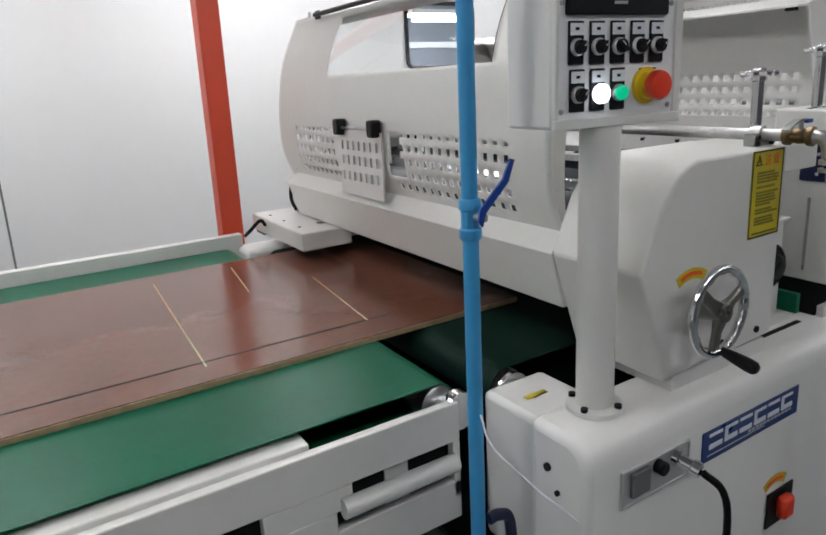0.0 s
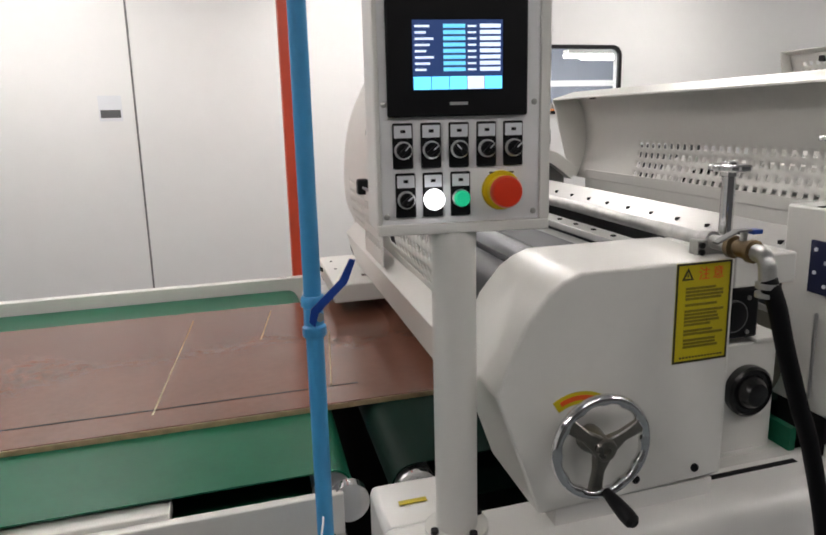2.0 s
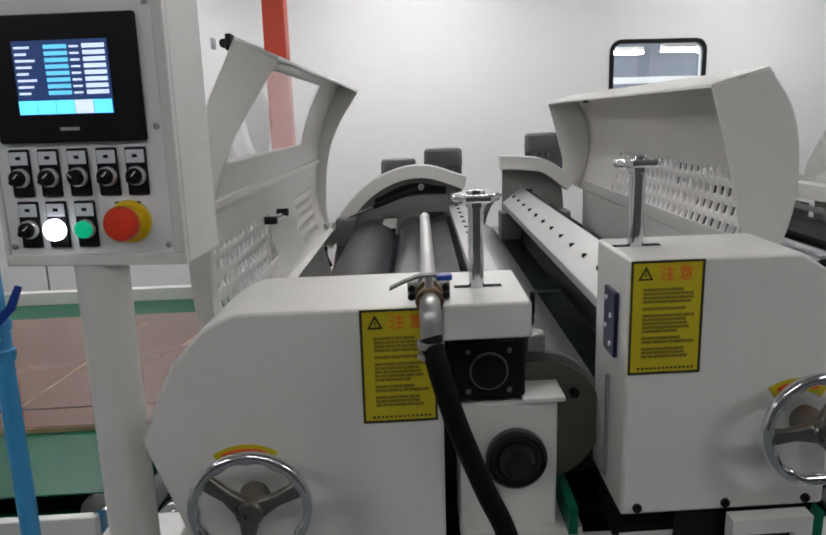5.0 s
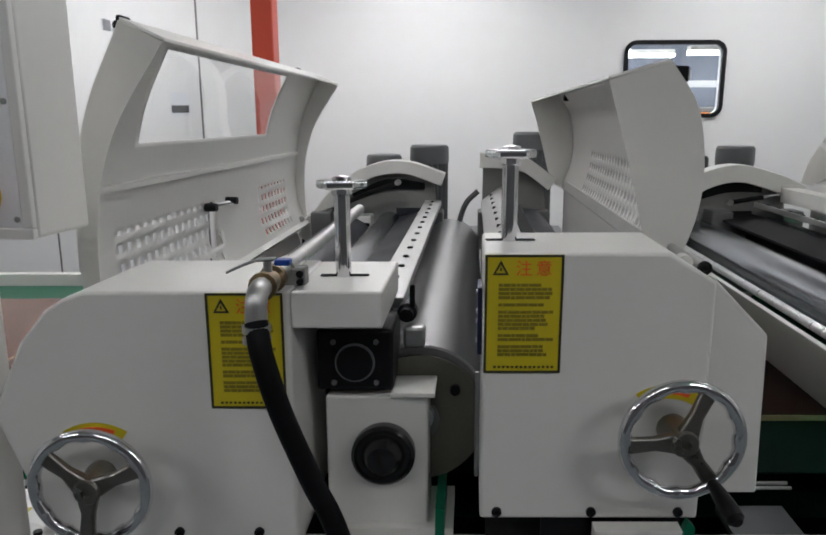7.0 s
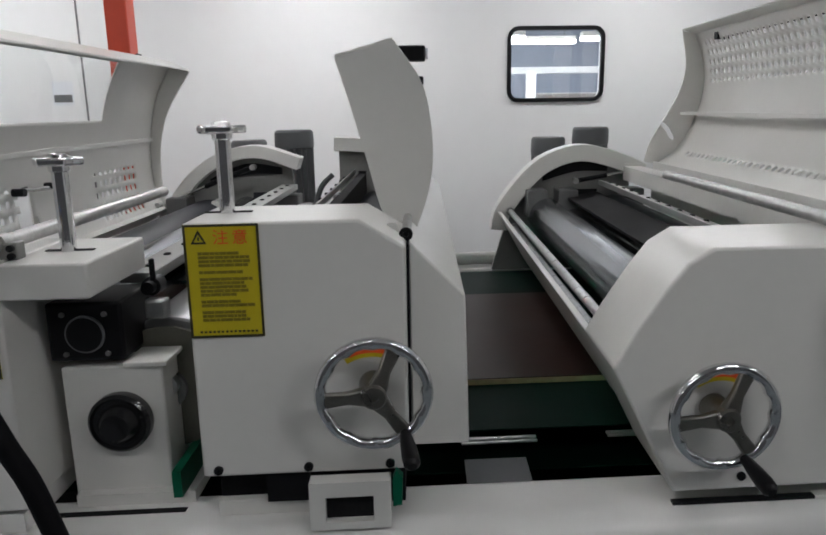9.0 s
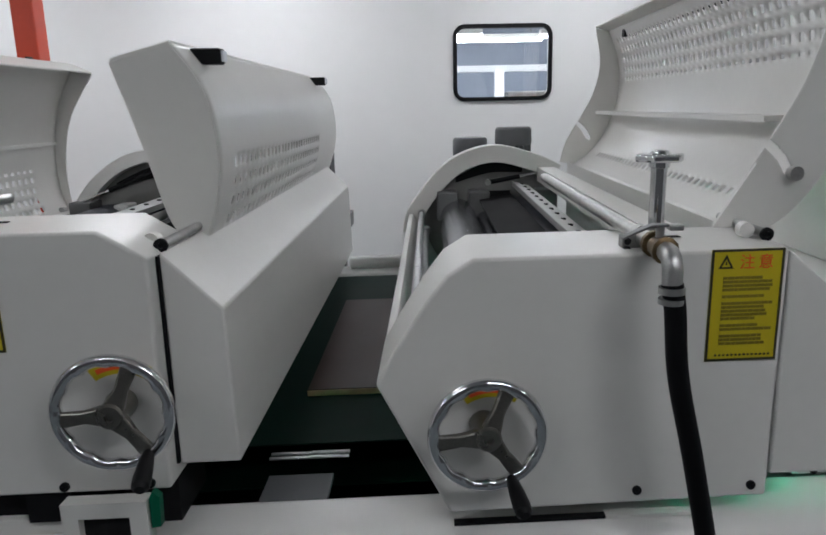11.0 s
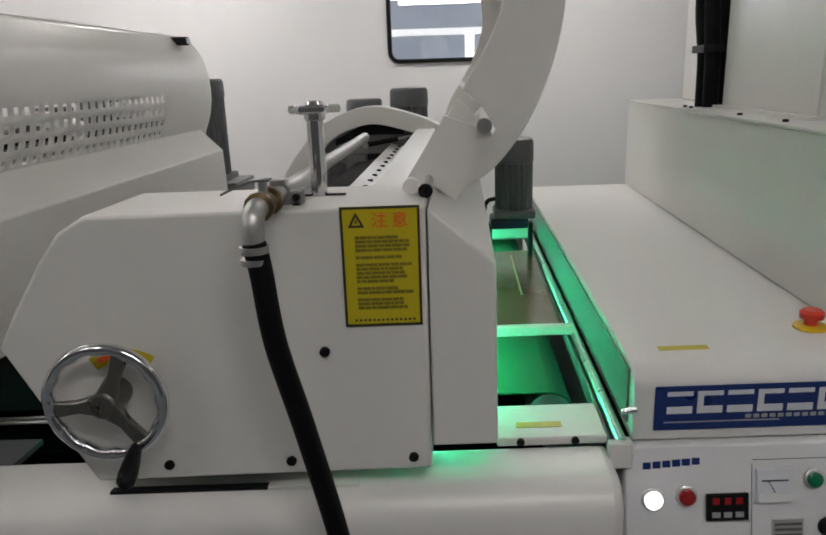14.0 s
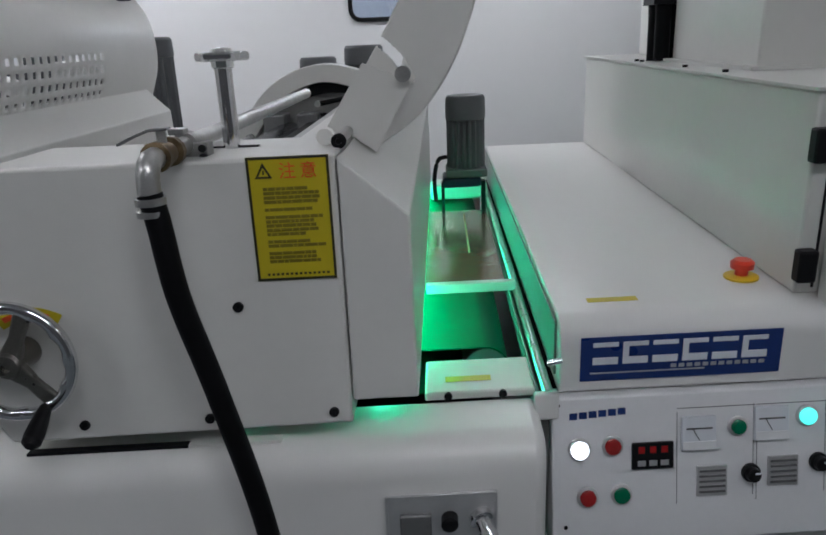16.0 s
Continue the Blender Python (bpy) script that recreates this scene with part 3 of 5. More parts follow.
# ---- rear arches, rear plates ----
def arch(outer, depth, y0, label, plate, z0=0.82):
    e = thing("rear_cover", (outer[len(outer) // 2][0], y0, z0), label, "machine cover")
    o = curve_points(outer, 24)
    i = []
    for k, (x, z) in enumerate(o):
        a, b = o[max(k - 1, 0)], o[min(k + 1, 23)]
        d = Vector((b[0] - a[0], b[1] - a[1])).normalized()
        i.append((x + depth * d.y, z - depth * d.x))
    part("rim", band(o, i, y0, y0 + 0.10), WHITE, e, bevel=0.003)
    part("plate", prism([(o[0][0] + 0.01, z0)] + i[1:-1] + [(o[-1][0] - 0.005, z0)], y0 + 0.06, y0 + 0.085), plate, e)
    return e


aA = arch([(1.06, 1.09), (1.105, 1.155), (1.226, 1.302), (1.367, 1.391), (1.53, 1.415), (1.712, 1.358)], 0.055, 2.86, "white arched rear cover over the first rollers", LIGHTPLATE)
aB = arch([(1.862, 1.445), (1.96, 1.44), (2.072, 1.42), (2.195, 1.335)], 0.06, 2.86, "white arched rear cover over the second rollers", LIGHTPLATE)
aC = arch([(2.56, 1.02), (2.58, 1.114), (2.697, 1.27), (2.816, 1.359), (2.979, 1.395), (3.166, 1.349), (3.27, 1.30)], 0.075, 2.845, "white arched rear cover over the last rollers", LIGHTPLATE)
for e, x0, x1, z in ((aA, 1.30, 1.62, 1.315), (aC, 2.80, 3.10, 1.30)):
    part("dark_slot", prism(curve_points([(x0, z - 0.045), ((x0 + x1) / 2, z + 0.02), (x1, z)], 9) + curve_points([(x1, z - 0.03), ((x0 + x1) / 2, z - 0.03), (x0, z - 0.07)], 9), e.location.y + 0.052, e.location.y + 0.064), BLACK, e)
for e, xs in ((aA, (1.18, 1.66)), (aB, (1.90, 2.12)), (aC, (2.76, 2.90, 3.2))):
    for x in xs:
        part("bearing_block", box(x - 0.045, x + 0.045, e.location.y - 0.06, e.location.y + 0.058, 1.08, 1.2), GREYPLATE, e, bevel=0.006)

part("housing", box(1.34, 1.40, 2.76, 2.858, 1.11, 1.19), WHITE, aA, "small white housing", 0.006)
part("gap_strip", box(1.345, 1.395, 2.755, 2.7595, 1.145, 1.16), BLACK, aA)


def gas_strut(p0, p1):
    e = thing("gas_strut", p0, "thin gas strut with black cylinder behind the hood", "gas strut", "gas struts")
    m = Vector(p0).lerp(Vector(p1), 0.5)
    part("rod", tube(p0, m, 0.006, seg=10), CHROME, e)
    part("cylinder", tube(m, p1, 0.011, seg=14), BLACK, e)
    part("end_joint", tube((p0[0], p0[1] - 0.012, p0[2]), (p0[0], p0[1] + 0.02, p0[2]), 0.013, seg=12), GALV, e)
    part("end_joint", tube((p1[0], p1[1] - 0.012, p1[2]), (p1[0], p1[1] + 0.02, p1[2]), 0.013, seg=12), GALV, e)


gas_strut((1.089, 2.84, 1.166), (1.508, 2.84, 1.324))
gas_strut((3.22, 2.83, 1.28), (2.94, 2.83, 1.235))
e = thing("loose_cable", (1.75, 2.84, 0.82), "grey cable looping up beside the rear cover", "cable")
part("cable", sweep([(1.75, 2.84, 0.83), (1.765, 2.84, 1.05), (1.778, 2.84, 1.158), (1.805, 2.84, 1.235), (1.855, 2.845, 1.285)], 0.012), GREY, e)


def gear_motor(x, y, top, r, base):
    e = thing("gear_motor", (x, y, base), "grey upright electric gear motor with a cooling cowl", "motor", "gear motors")
    n = 20
    bm = bmesh.new()
    ends = []
    for z in (base + 0.03, top - 0.089):
        ends.append([bm.verts.new((x + r * q * math.cos(a), y + r * q * math.sin(a), z)) for k in range(n) for q, a in ((0.86, 2 * math.pi * k / n), (0.98, 2 * math.pi * (k + 0.4) / n), (0.98, 2 * math.pi * (k + 0.6) / n))])
    for k in range(3 * n):
        bm.faces.new((ends[0][k], ends[0][(k + 1) % (3 * n)], ends[1][(k + 1) % (3 * n)], ends[1][k]))
    bm.faces.new(ends[0][::-1])
    bm.faces.new(ends[1])
    part("body", bm, GREY, e)
    part("cowl", lathe([(r, top - base - 0.088), (r * 1.02, top - base - 0.07), (r * 1.0, top - base - 0.012), (r * 0.9, top - base)], (x, y, base), (0, 0, 1)), GREY, e, bevel=0.003)
    part("gearbox", box(x - r * 1.05, x + r * 1.05, y - r * 1.1, y + r * 1.1, base, base + 0.032), GREY, e, bevel=0.008)
    return e


for x, top, r, y in ((1.62, 1.47, 0.093, 3.25), (1.40, 1.425, 0.085, 3.25), (2.12, 1.53, 0.095, 3.25), (3.10, 1.46, 0.09, 3.25), (2.885, 1.415, 0.085, 3.25)):
    gear_motor(x, y, top, r, 1.05)
for x0, x1 in ((1.26, 2.28), (2.7, 3.25)):
    plain("motor_shelf", box(x0, x1, 3.11, 3.4, 0.98, 1.05), GREYPLATE, "grey steel shelf that carries the motors", "shelf", kind="")
    for x in (x0 + 0.04, x1 - 0.08):
        plain("shelf_leg", box(x, x + 0.05, 3.2, 3.3, 0, 0.98), GREYPLATE, "grey steel leg below the motors", "leg", kind="")

# ---- rollers ----
def roller(x, z, r, mat, label, y0=1.17, y1=2.86):
    e = thing("roller", (x, (y0 + y1) / 2, z - r), label, "roller", "coater rollers")
    part("shell", lathe([(r - 0.004, 0), (r, 0.004), (r, y1 - y0 - 0.004), (r - 0.004, y1 - y0)], (x, y0, z), (0, 1, 0), seg=48), mat, e)
    part("shaft", lathe([(0.025, -0.05), (0.025, y1 - y0 + 0.03)], (x, y0, z), (0, 1, 0), seg=20), STEEL, e)
    return e


roller(1.30, 1.07, 0.115, RUBBER, "dark grey rubber applicator roller")
roller(1.47, 1.135, 0.06, ROLLER, "polished steel metering roller")
roller(1.735, 1.035, 0.128, SATIN_ROLL, "large satin steel smoothing roller", 1.10)
roller(2.06, 1.10, 0.11, RUBBER, "dark grey rubber applicator roller", 1.12)
roller(2.805, 1.085, 0.078, ROLLER, "polished steel doctor roller", 1.12)
roller(2.93, 1.06, 0.055, ROLLER, "thin polished steel metering roller", 1.12)
roller(3.12, 1.08, 0.09, RUBBER, "dark grey rubber applicator roller", 1.12)


def blade_bar(p0, p1, z, w, label, tilt=0.03, n=14):
    """A long doctor blade holder with a row of screws, from y0 to y1 at x."""
    x, y0, y1 = p0, p1[0], p1[1]
    e = thing("blade_holder", (x, (y0 + y1) / 2, z - 0.03), label, "blade holder", "blade holders")
    part("bar", prism([(x - w / 2, z - 0.01 - tilt), (x + w / 2, z - 0.01 + tilt), (x + w / 2, z + 0.012 + tilt), (x - w / 2, z + 0.012 - tilt)], y0, y1), SATIN, e, bevel=0.002)
    for k in range(n):
        y = y0 + (y1 - y0) * (k + 0.5) / n
        part("screw", box(x - 0.007, x + 0.007, y - 0.007, y + 0.007, z + 0.004, z + 0.0165), BLACK, e, bevel=0.002)
    return e


blade_bar(1.911, (1.115, 2.86), 1.262, 0.085, "long bright steel blade holder with a row of screws", 0.033, 12)
blade_bar(1.66, (1.155, 2.86), 1.232, 0.07, "long steel doctor blade holder with screws", 0.0)
blade_bar(3.085, (1.115, 2.84), 1.215, 0.075, "long steel doctor blade holder with screws", -0.01, 16)
for x, z in ((2.645, 1.105), (2.665, 1.03)):
    e = thing("cross_rod", (x, 1.97, z), "thin steel rod along the rollers", "rod", "cross rods")
    part("rod", tube((x, 1.112, z), (x, 2.84, z), 0.012), STEEL, e)
    part("collar", tube((x, 1.113, z), (x, 1.135, z), 0.018), GALV, e)
    part("collar", tube((x, 2.815, z), (x, 2.838, z), 0.018), GALV, e)


def tray(outline, y0, y1, mat, label):
    e = thing("drip_tray", (outline[0][0], (y0 + y1) / 2, outline[0][1]), label, "tray", "drip trays")
    part("sheet", prism(outline, y0, y1), mat, e)
    xs, zs = [q[0] for q in outline], [q[1] for q in outline]
    for y in (y0 + 0.001, y1 - 0.005):
        part("end_stop", box(min(xs), max(xs), y, y + 0.004, min(zs), max(zs) + 0.012), mat, e)


# First two trays: the shade among the rollers is put into their colour.
tray([(1.50, 1.17), (1.61, 1.20), (1.61, 1.192), (1.50, 1.162)], 1.17, 2.86, RUBBER, "steel drip tray above the rollers, darkened for shade")
tray([(2.90, 1.165), (3.04, 1.185), (3.04, 1.177), (2.90, 1.157)], 1.115, 2.84, DARK, "steel drip tray between the rollers, coloured as a shaded gap")
tray([(3.16, 1.295), (3.235, 1.295), (3.235, 1.235), (3.225, 1.235), (3.225, 1.285), (3.17, 1.285), (3.17, 1.235), (3.16, 1.235)], 1.115, 2.84, WHITE, "white folded steel channel above the rollers")
tray([(1.965, 1.285), (2.0, 1.285), (2.0, 1.20), (1.99, 1.20), (1.99, 1.275), (1.965, 1.275)], 1.115, 2.86, DARK, "dark folded steel channel behind the blade")

# ---- open hoods ----
def hood(name, arc, flange, inner, y0, y1, zones, label, windows=(), out=1, guide=(), holes=()):
    """A curved sheet hood standing open: an arc of (x, z) from hinge to tip, with slots cut in zones (s0, s1, y0, y1)."""
    e = thing(name, (arc[0][0], (y0 + y1) / 2, arc[0][1]), label, "machine hood", "open hoods")
    length = sum(math.dist(a, b) for a, b in zip(arc, arc[1:]))
    ns, ny = round(length / 0.0105), round((y1 - y0) / 0.0215)
    pts = curve_points(arc, ns + 1)
    bm = bmesh.new()
    vs = [[bm.verts.new((x, y0 + (y1 - y0) * j / ny, z)) for j in range(ny + 1)] for x, z in pts]
    for i in range(ns):
        for j in range(ny):
            s, y = i / ns, y0 + (y1 - y0) * (j + 0.5) / ny
            cut = any(a <= s <= b and c <= y <= d for a, b, c, d in zones) and i % 4 < 2 and j % 2
            if any(a <= s < b and c <= y <= d for a, b, c, d in windows):
                cut = True
            if any(a <= pts[i][1] <= b and c <= y <= d for a, b, c, d in holes):
                cut = True
            if not cut:
                bm.faces.new((vs[i][j], vs[i + 1][j], vs[i + 1][j + 1], vs[i][j + 1]))
    bmesh.ops.delete(bm, geom=[v for v in bm.verts if not v.link_faces], context="VERTS")
    sheet = part("sheet", bm, WHITE, e)
    md = sheet.modifiers.new("thickness", "SOLIDIFY")
    md.thickness, md.offset = 0.004, 0
    tip = pts[-1]
    part("flange", prism([tip, flange, (flange[0], flange[1] + 0.006), (tip[0], tip[1] + 0.006)], y0, y1), WHITE, e)
    n = 20
    o = curve_points(arc, n)
    q = curve_points(inner, n)
    for y in (y0 - 0.006, y1):
        if not guide:
            part("end_plate", band(o, q, y, y + 0.006), WHITE, e)
            continue
        # an end plate with a curved guide slot for the stay
        o2, q2, m = curve_points(arc, 241), curve_points(inner, 241), 36
        bm = bmesh.new()
        grid = [[bm.verts.new((a[0] + (b[0] - a[0]) * k / m, y, a[1] + (b[1] - a[1]) * k / m)) for k in range(m + 1)] for a, b in zip(o2, q2)]
        for r0, r1 in zip(grid, grid[1:]):
            for k in range(m):
                c = (r0[k].co + r1[k + 1].co) / 2
                if min(math.dist((c.x, c.z), g) for g in guide) > 0.0095:
                    bm.faces.new((r0[k], r1[k], r1[k + 1], r0[k + 1]))
        bmesh.ops.delete(bm, geom=[v for v in bm.verts if not v.link_faces], context="VERTS")
        plate = part("end_plate", bm, WHITE, e)
        md = plate.modifiers.new("thickness", "SOLIDIFY")
        md.thickness = 0.005
    for window in windows:
        i0, i1 = math.ceil(window[0] * ns), math.ceil(window[1] * ns)
        bm = bmesh.new()
        strip = pts[i0:i1 + 1]
        band([(x, z) for x, z in strip], [(x + 0.003 * out, z) for x, z in strip], window[2], window[3], bm)
        g = part("window_sheet", bm, ACRYLIC, e, "clear acrylic window")
        g.visible_shadow = False
    return e, pts


GUIDE_SLOT = [(3.345, 1.483), (3.376, 1.455), (3.402, 1.416)]
hA, ptsA = hood("hood", [(1.09, 1.135), (1.05, 1.25), (1.05, 1.42), (1.085, 1.60), (1.165, 1.772)], (1.245, 1.735),
                [(1.10, 1.135), (1.085, 1.25), (1.095, 1.42), (1.14, 1.57), (1.245, 1.733)], 1.18, 2.92,
                [(0.03, 0.33, 1.30, 1.92), (0.05, 0.33, 2.36, 2.72)], "white curved sheet hood with slots and clear window, swung open", [(0.61, 0.95, 1.42, 2.42)], -1, holes=[(1.205, 1.34, 1.86, 1.935), (1.205, 1.25, 1.84, 1.955)])
hB, ptsB = hood("hood", [(2.225, 1.29), (2.262, 1.40), (2.27, 1.50), (2.25, 1.61), (2.195, 1.694)], (2.08, 1.662),
                [(2.20, 1.30), (2.165, 1.36), (2.138, 1.46), (2.11, 1.56), (2.08, 1.66)], 1.17, 2.92,
                [(0.08, 0.47, 1.27, 2.42)], "white curved sheet hood with rows of slots, swung open")
hC, ptsC = hood("hood", [(3.335, 1.295), (3.415, 1.352), (3.478, 1.44), (3.52, 1.55), (3.535, 1.66), (3.52, 1.77), (3.478, 1.87)], (3.42, 1.885),
                [(3.275, 1.31), (3.30, 1.40), (3.358, 1.498), (3.417, 1.61), (3.445, 1.73), (3.42, 1.88)], 1.12, 2.92,
                [(0.66, 0.96, 1.25, 2.85), (0.10, 0.15, 1.3, 2.75)], "white curved sheet hood with rows of slots, swung wide open",
                guide=curve_points(GUIDE_SLOT, 30))
for e, s, side, y, k in ((hA, ptsA, -1, (1.24, 2.64), -1), (hB, ptsB, 1, (1.29, 2.75), -3), (hC, ptsC, 1, (1.4, 2.7), -4)):
    x, z = s[k]
    for yy in y:
        part("handle_post", box(x + side * 0.003 - 0.012, x + side * 0.04 + 0.012, yy - 0.02, yy + 0.02, z - 0.016, z + 0.016), BLACK, e, bevel=0.004)
        part("handle_tip", box(x + side * 0.0525, x + side * 0.058, yy - 0.014, yy + 0.014, z - 0.011, z + 0.011), SIGN_W, e, bevel=0.002)
    if e is not hB:
        part("handle_bar", tube((x + side * 0.035, y[0], z), (x + side * 0.035, y[1], z), 0.009, seg=12), BLACK, e, "black pull bar")
for e, x, y, z in ((hB, 2.219, 0.969, 1.343), (hC, 3.288, 0.962, 1.330)):
    part("hinge_pin", tube((x, y, z), (x, 1.165, z), 0.009, seg=14), GALV, e)
    part("hinge_boss", lathe([(0.014, 0), (0.014, 0.022), (0.011, 0.024)], (x - 0.026, y + 0.02, z + 0.004), (0, 1, 0), seg=18), WHITE, e)
    bolt(x, y, z, e, r=0.0125)
part("hinge_plate", prism([(3.24, 1.3215), (3.319, 1.445), (3.405, 1.412), (3.337, 1.290), (3.295, 1.3215)], 1.085, 1.095), WHITE, hC)
part("hinge_pin", lathe([(0.014, 0), (0.014, 0.02)], (3.39, 1.084, 1.425), (0, -1, 0), seg=16), GALV, hC)
lt = thing("latch_plate", (1.04, 2.12, 1.12), "slotted white latch plate with two black knobs on the hood", "latch plate")
bm = bmesh.new()
for k in range(15):
    y0, y1 = 1.96 + 0.0213 * k, 1.96 + 0.0213 * (k + 1)
    if k % 2 == 0:
        box(1.028, 1.034, y0, y1, 1.13, 1.35, bm)
    else:
        for z0, z1 in ((1.13, 1.18), (1.21, 1.235), (1.265, 1.285), (1.315, 1.35)):
            box(1.028, 1.034, y0, y1, z0, z1, bm)
part("plate", bm, WHITE, lt)
part("inner_link", tube((1.072, 1.84, 1.345), (1.072, 2.02, 1.335), 0.007, seg=10), CHROME, lt)
for yy in (1.84, 2.02):
    part("inner_pin", tube((1.05, yy, 1.34), (1.085, yy, 1.34), 0.012, seg=12), BLACK, lt)
part("link", tube((1.02, 2.0, 1.36), (1.02, 2.24, 1.36), 0.005, seg=10), STEEL, lt)
for yy in (1.99, 2.25):
    part("knob", box(1.0, 1.04, yy - 0.022, yy + 0.022, 1.335, 1.39), BLACK, lt, bevel=0.008)
part("inner_rib", prism([(1.052, 1.44), (1.066, 1.44), (1.066, 1.455), (1.052, 1.455)], 1.19, 2.91), WHITE, hA)
part("inner_rib", prism([(3.428, 1.517), (3.474, 1.517), (3.474, 1.530), (3.428, 1.530)], 1.3, 2.9), WHITE, hC)

# ---- hand wheels ----
def hand_wheel(x, y, z, turn, handle_turn):
    """A chromed three-spoke hand wheel on a cover, its axis towards the viewer; local metres, rim in the x-z plane."""
    e = thing("hand_wheel", (x, y, z), "polished chrome hand wheel with three spokes and black crank", "hand wheel", "hand wheels")
    R, r, n = 0.0915, 0.0098, 72
    bm = bmesh.new()
    rings = []
    for k in range(n):
        a = 2 * math.pi * k / n
        wave = 0.0035 * max(0.0, math.cos(a * 12)) 
        ring = []
        for j in range(12):
            b = 2 * math.pi * j / 12
            rad = R + r * math.cos(b) - (wave if math.cos(b) < -0.2 else 0)
            ring.append(bm.verts.new((rad * math.cos(a), -0.045 + r * math.sin(b), rad * math.sin(a))))
        rings.append(ring)
    for k in range(n):
        for j in range(12):
            p, q = rings[k], rings[(k + 1) % n]
            bm.faces.new((p[j], p[(j + 1) % 12], q[(j + 1) % 12], q[j]))
    part("rim", bm, CHROME, e, local=True)
    for k in range(3):
        a = radians(turn + 120 * k)
        c, s = math.cos(a), math.sin(a)
        bm = bmesh.new()
        vs = []
        for rad, w, y0, d in ((0.012, 0.017, -0.05, 0.02), (0.045, 0.011, -0.046, 0.014), (R - 0.002, 0.014, -0.045, 0.012)):
            for u, v in ((-w, -d / 2), (w, -d / 2), (w, d / 2), (-w, d / 2)):
                vs.append(bm.verts.new((rad * c - u * s, y0 + v, rad * s + u * c)))
        for i in (0, 4):
            for j in range(4):
                bm.faces.new((vs[i + j], vs[i + (j + 1) % 4], vs[i + 4 + (j + 1) % 4], vs[i + 4 + j]))
        bm.faces.new(vs[:4])
        bm.faces.new(vs[8:12])
        part("spoke", bm, ALU, e, bevel=0.004, local=True)
    part("hub", lathe([(0.026, 0.0), (0.026, 0.012), (0.022, 0.03), (0.022, 0.06), (0.019, 0.064), (0.008, 0.064), (0.008, 0.058)], (0, 0, 0), (0, -1, 0), seg=24), ALU, e, local=True)
    a = radians(handle_turn)
    hx, hz = (R - 0.004) * math.cos(a), (R - 0.004) * math.sin(a)
    part("crank", lathe([(0.009, 0.0), (0.011, 0.012), (0.013, 0.03), (0.015, 0.06), (0.014, 0.075), (0.008, 0.082)], (hx, -0.05, hz), (0.10, -1, -0.28), seg=18), BLACK, e, "black plastic crank grip", local=True)
    return e


hand_wheel(1.214, 0.885, 1.009, 22, -84)
hand_wheel(2.160, 0.885, 1.092, 66, -54)
hand_wheel(2.772, 0.875, 1.028, 67, -63)


def dial_sticker(x, y, z, name="arrow_sticker"):
    e = thing(name, (x, y, z), "yellow and red curved arrow sticker above the hand wheel", "sticker", "arrow stickers")
    o = [(0.100 * math.cos(radians(a)), 0.100 * math.sin(radians(a)) - 0.03) for a in range(57, 126, 6)]
    i = [(0.076 * math.cos(radians(a)), 0.076 * math.sin(radians(a)) - 0.03) for a in range(57, 126, 6)]
    part("sheet", band(o, i, -0.002, -0.0005), YELLOW, e, local=True)
    o2 = [(0.093 * math.cos(radians(a)), 0.093 * math.sin(radians(a)) - 0.03) for a in range(68, 118, 6)]
    i2 = [(0.084 * math.cos(radians(a)), 0.084 * math.sin(radians(a)) - 0.03) for a in range(68, 118, 6)]
    part("print", band(o2, i2, -0.0035, -0.0021), LABEL_RED, e, local=True)


dial_sticker(1.200, 0.90, 1.025)
dial_sticker(2.155, 0.90, 1.092)
dial_sticker(2.785, 0.88, 1.030)

# ---- yellow warning labels ----
def lettering(words, size, x, y, z):
    """Words as a flat mesh facing the viewer, from the lower left corner."""
    c = bpy.data.curves.new("lettering", "FONT")
    c.body, c.size, c.extrude, c.resolution_u = words, size, 0.0004, 3
    o = bpy.data.objects.new("lettering", c)
    scene.collection.objects.link(o)
    me = bpy.data.meshes.new_from_object(o.evaluated_get(bpy.context.evaluated_depsgraph_get()))
    bpy.data.objects.remove(o)
    bpy.data.curves.remove(c)
    bm = bmesh.new()
    bm.from_mesh(me)
    bpy.data.meshes.remove(me)
    for v in bm.verts:
        v.co = Vector((x + v.co.x, y - v.co.z, z + v.co.y))
    return bm


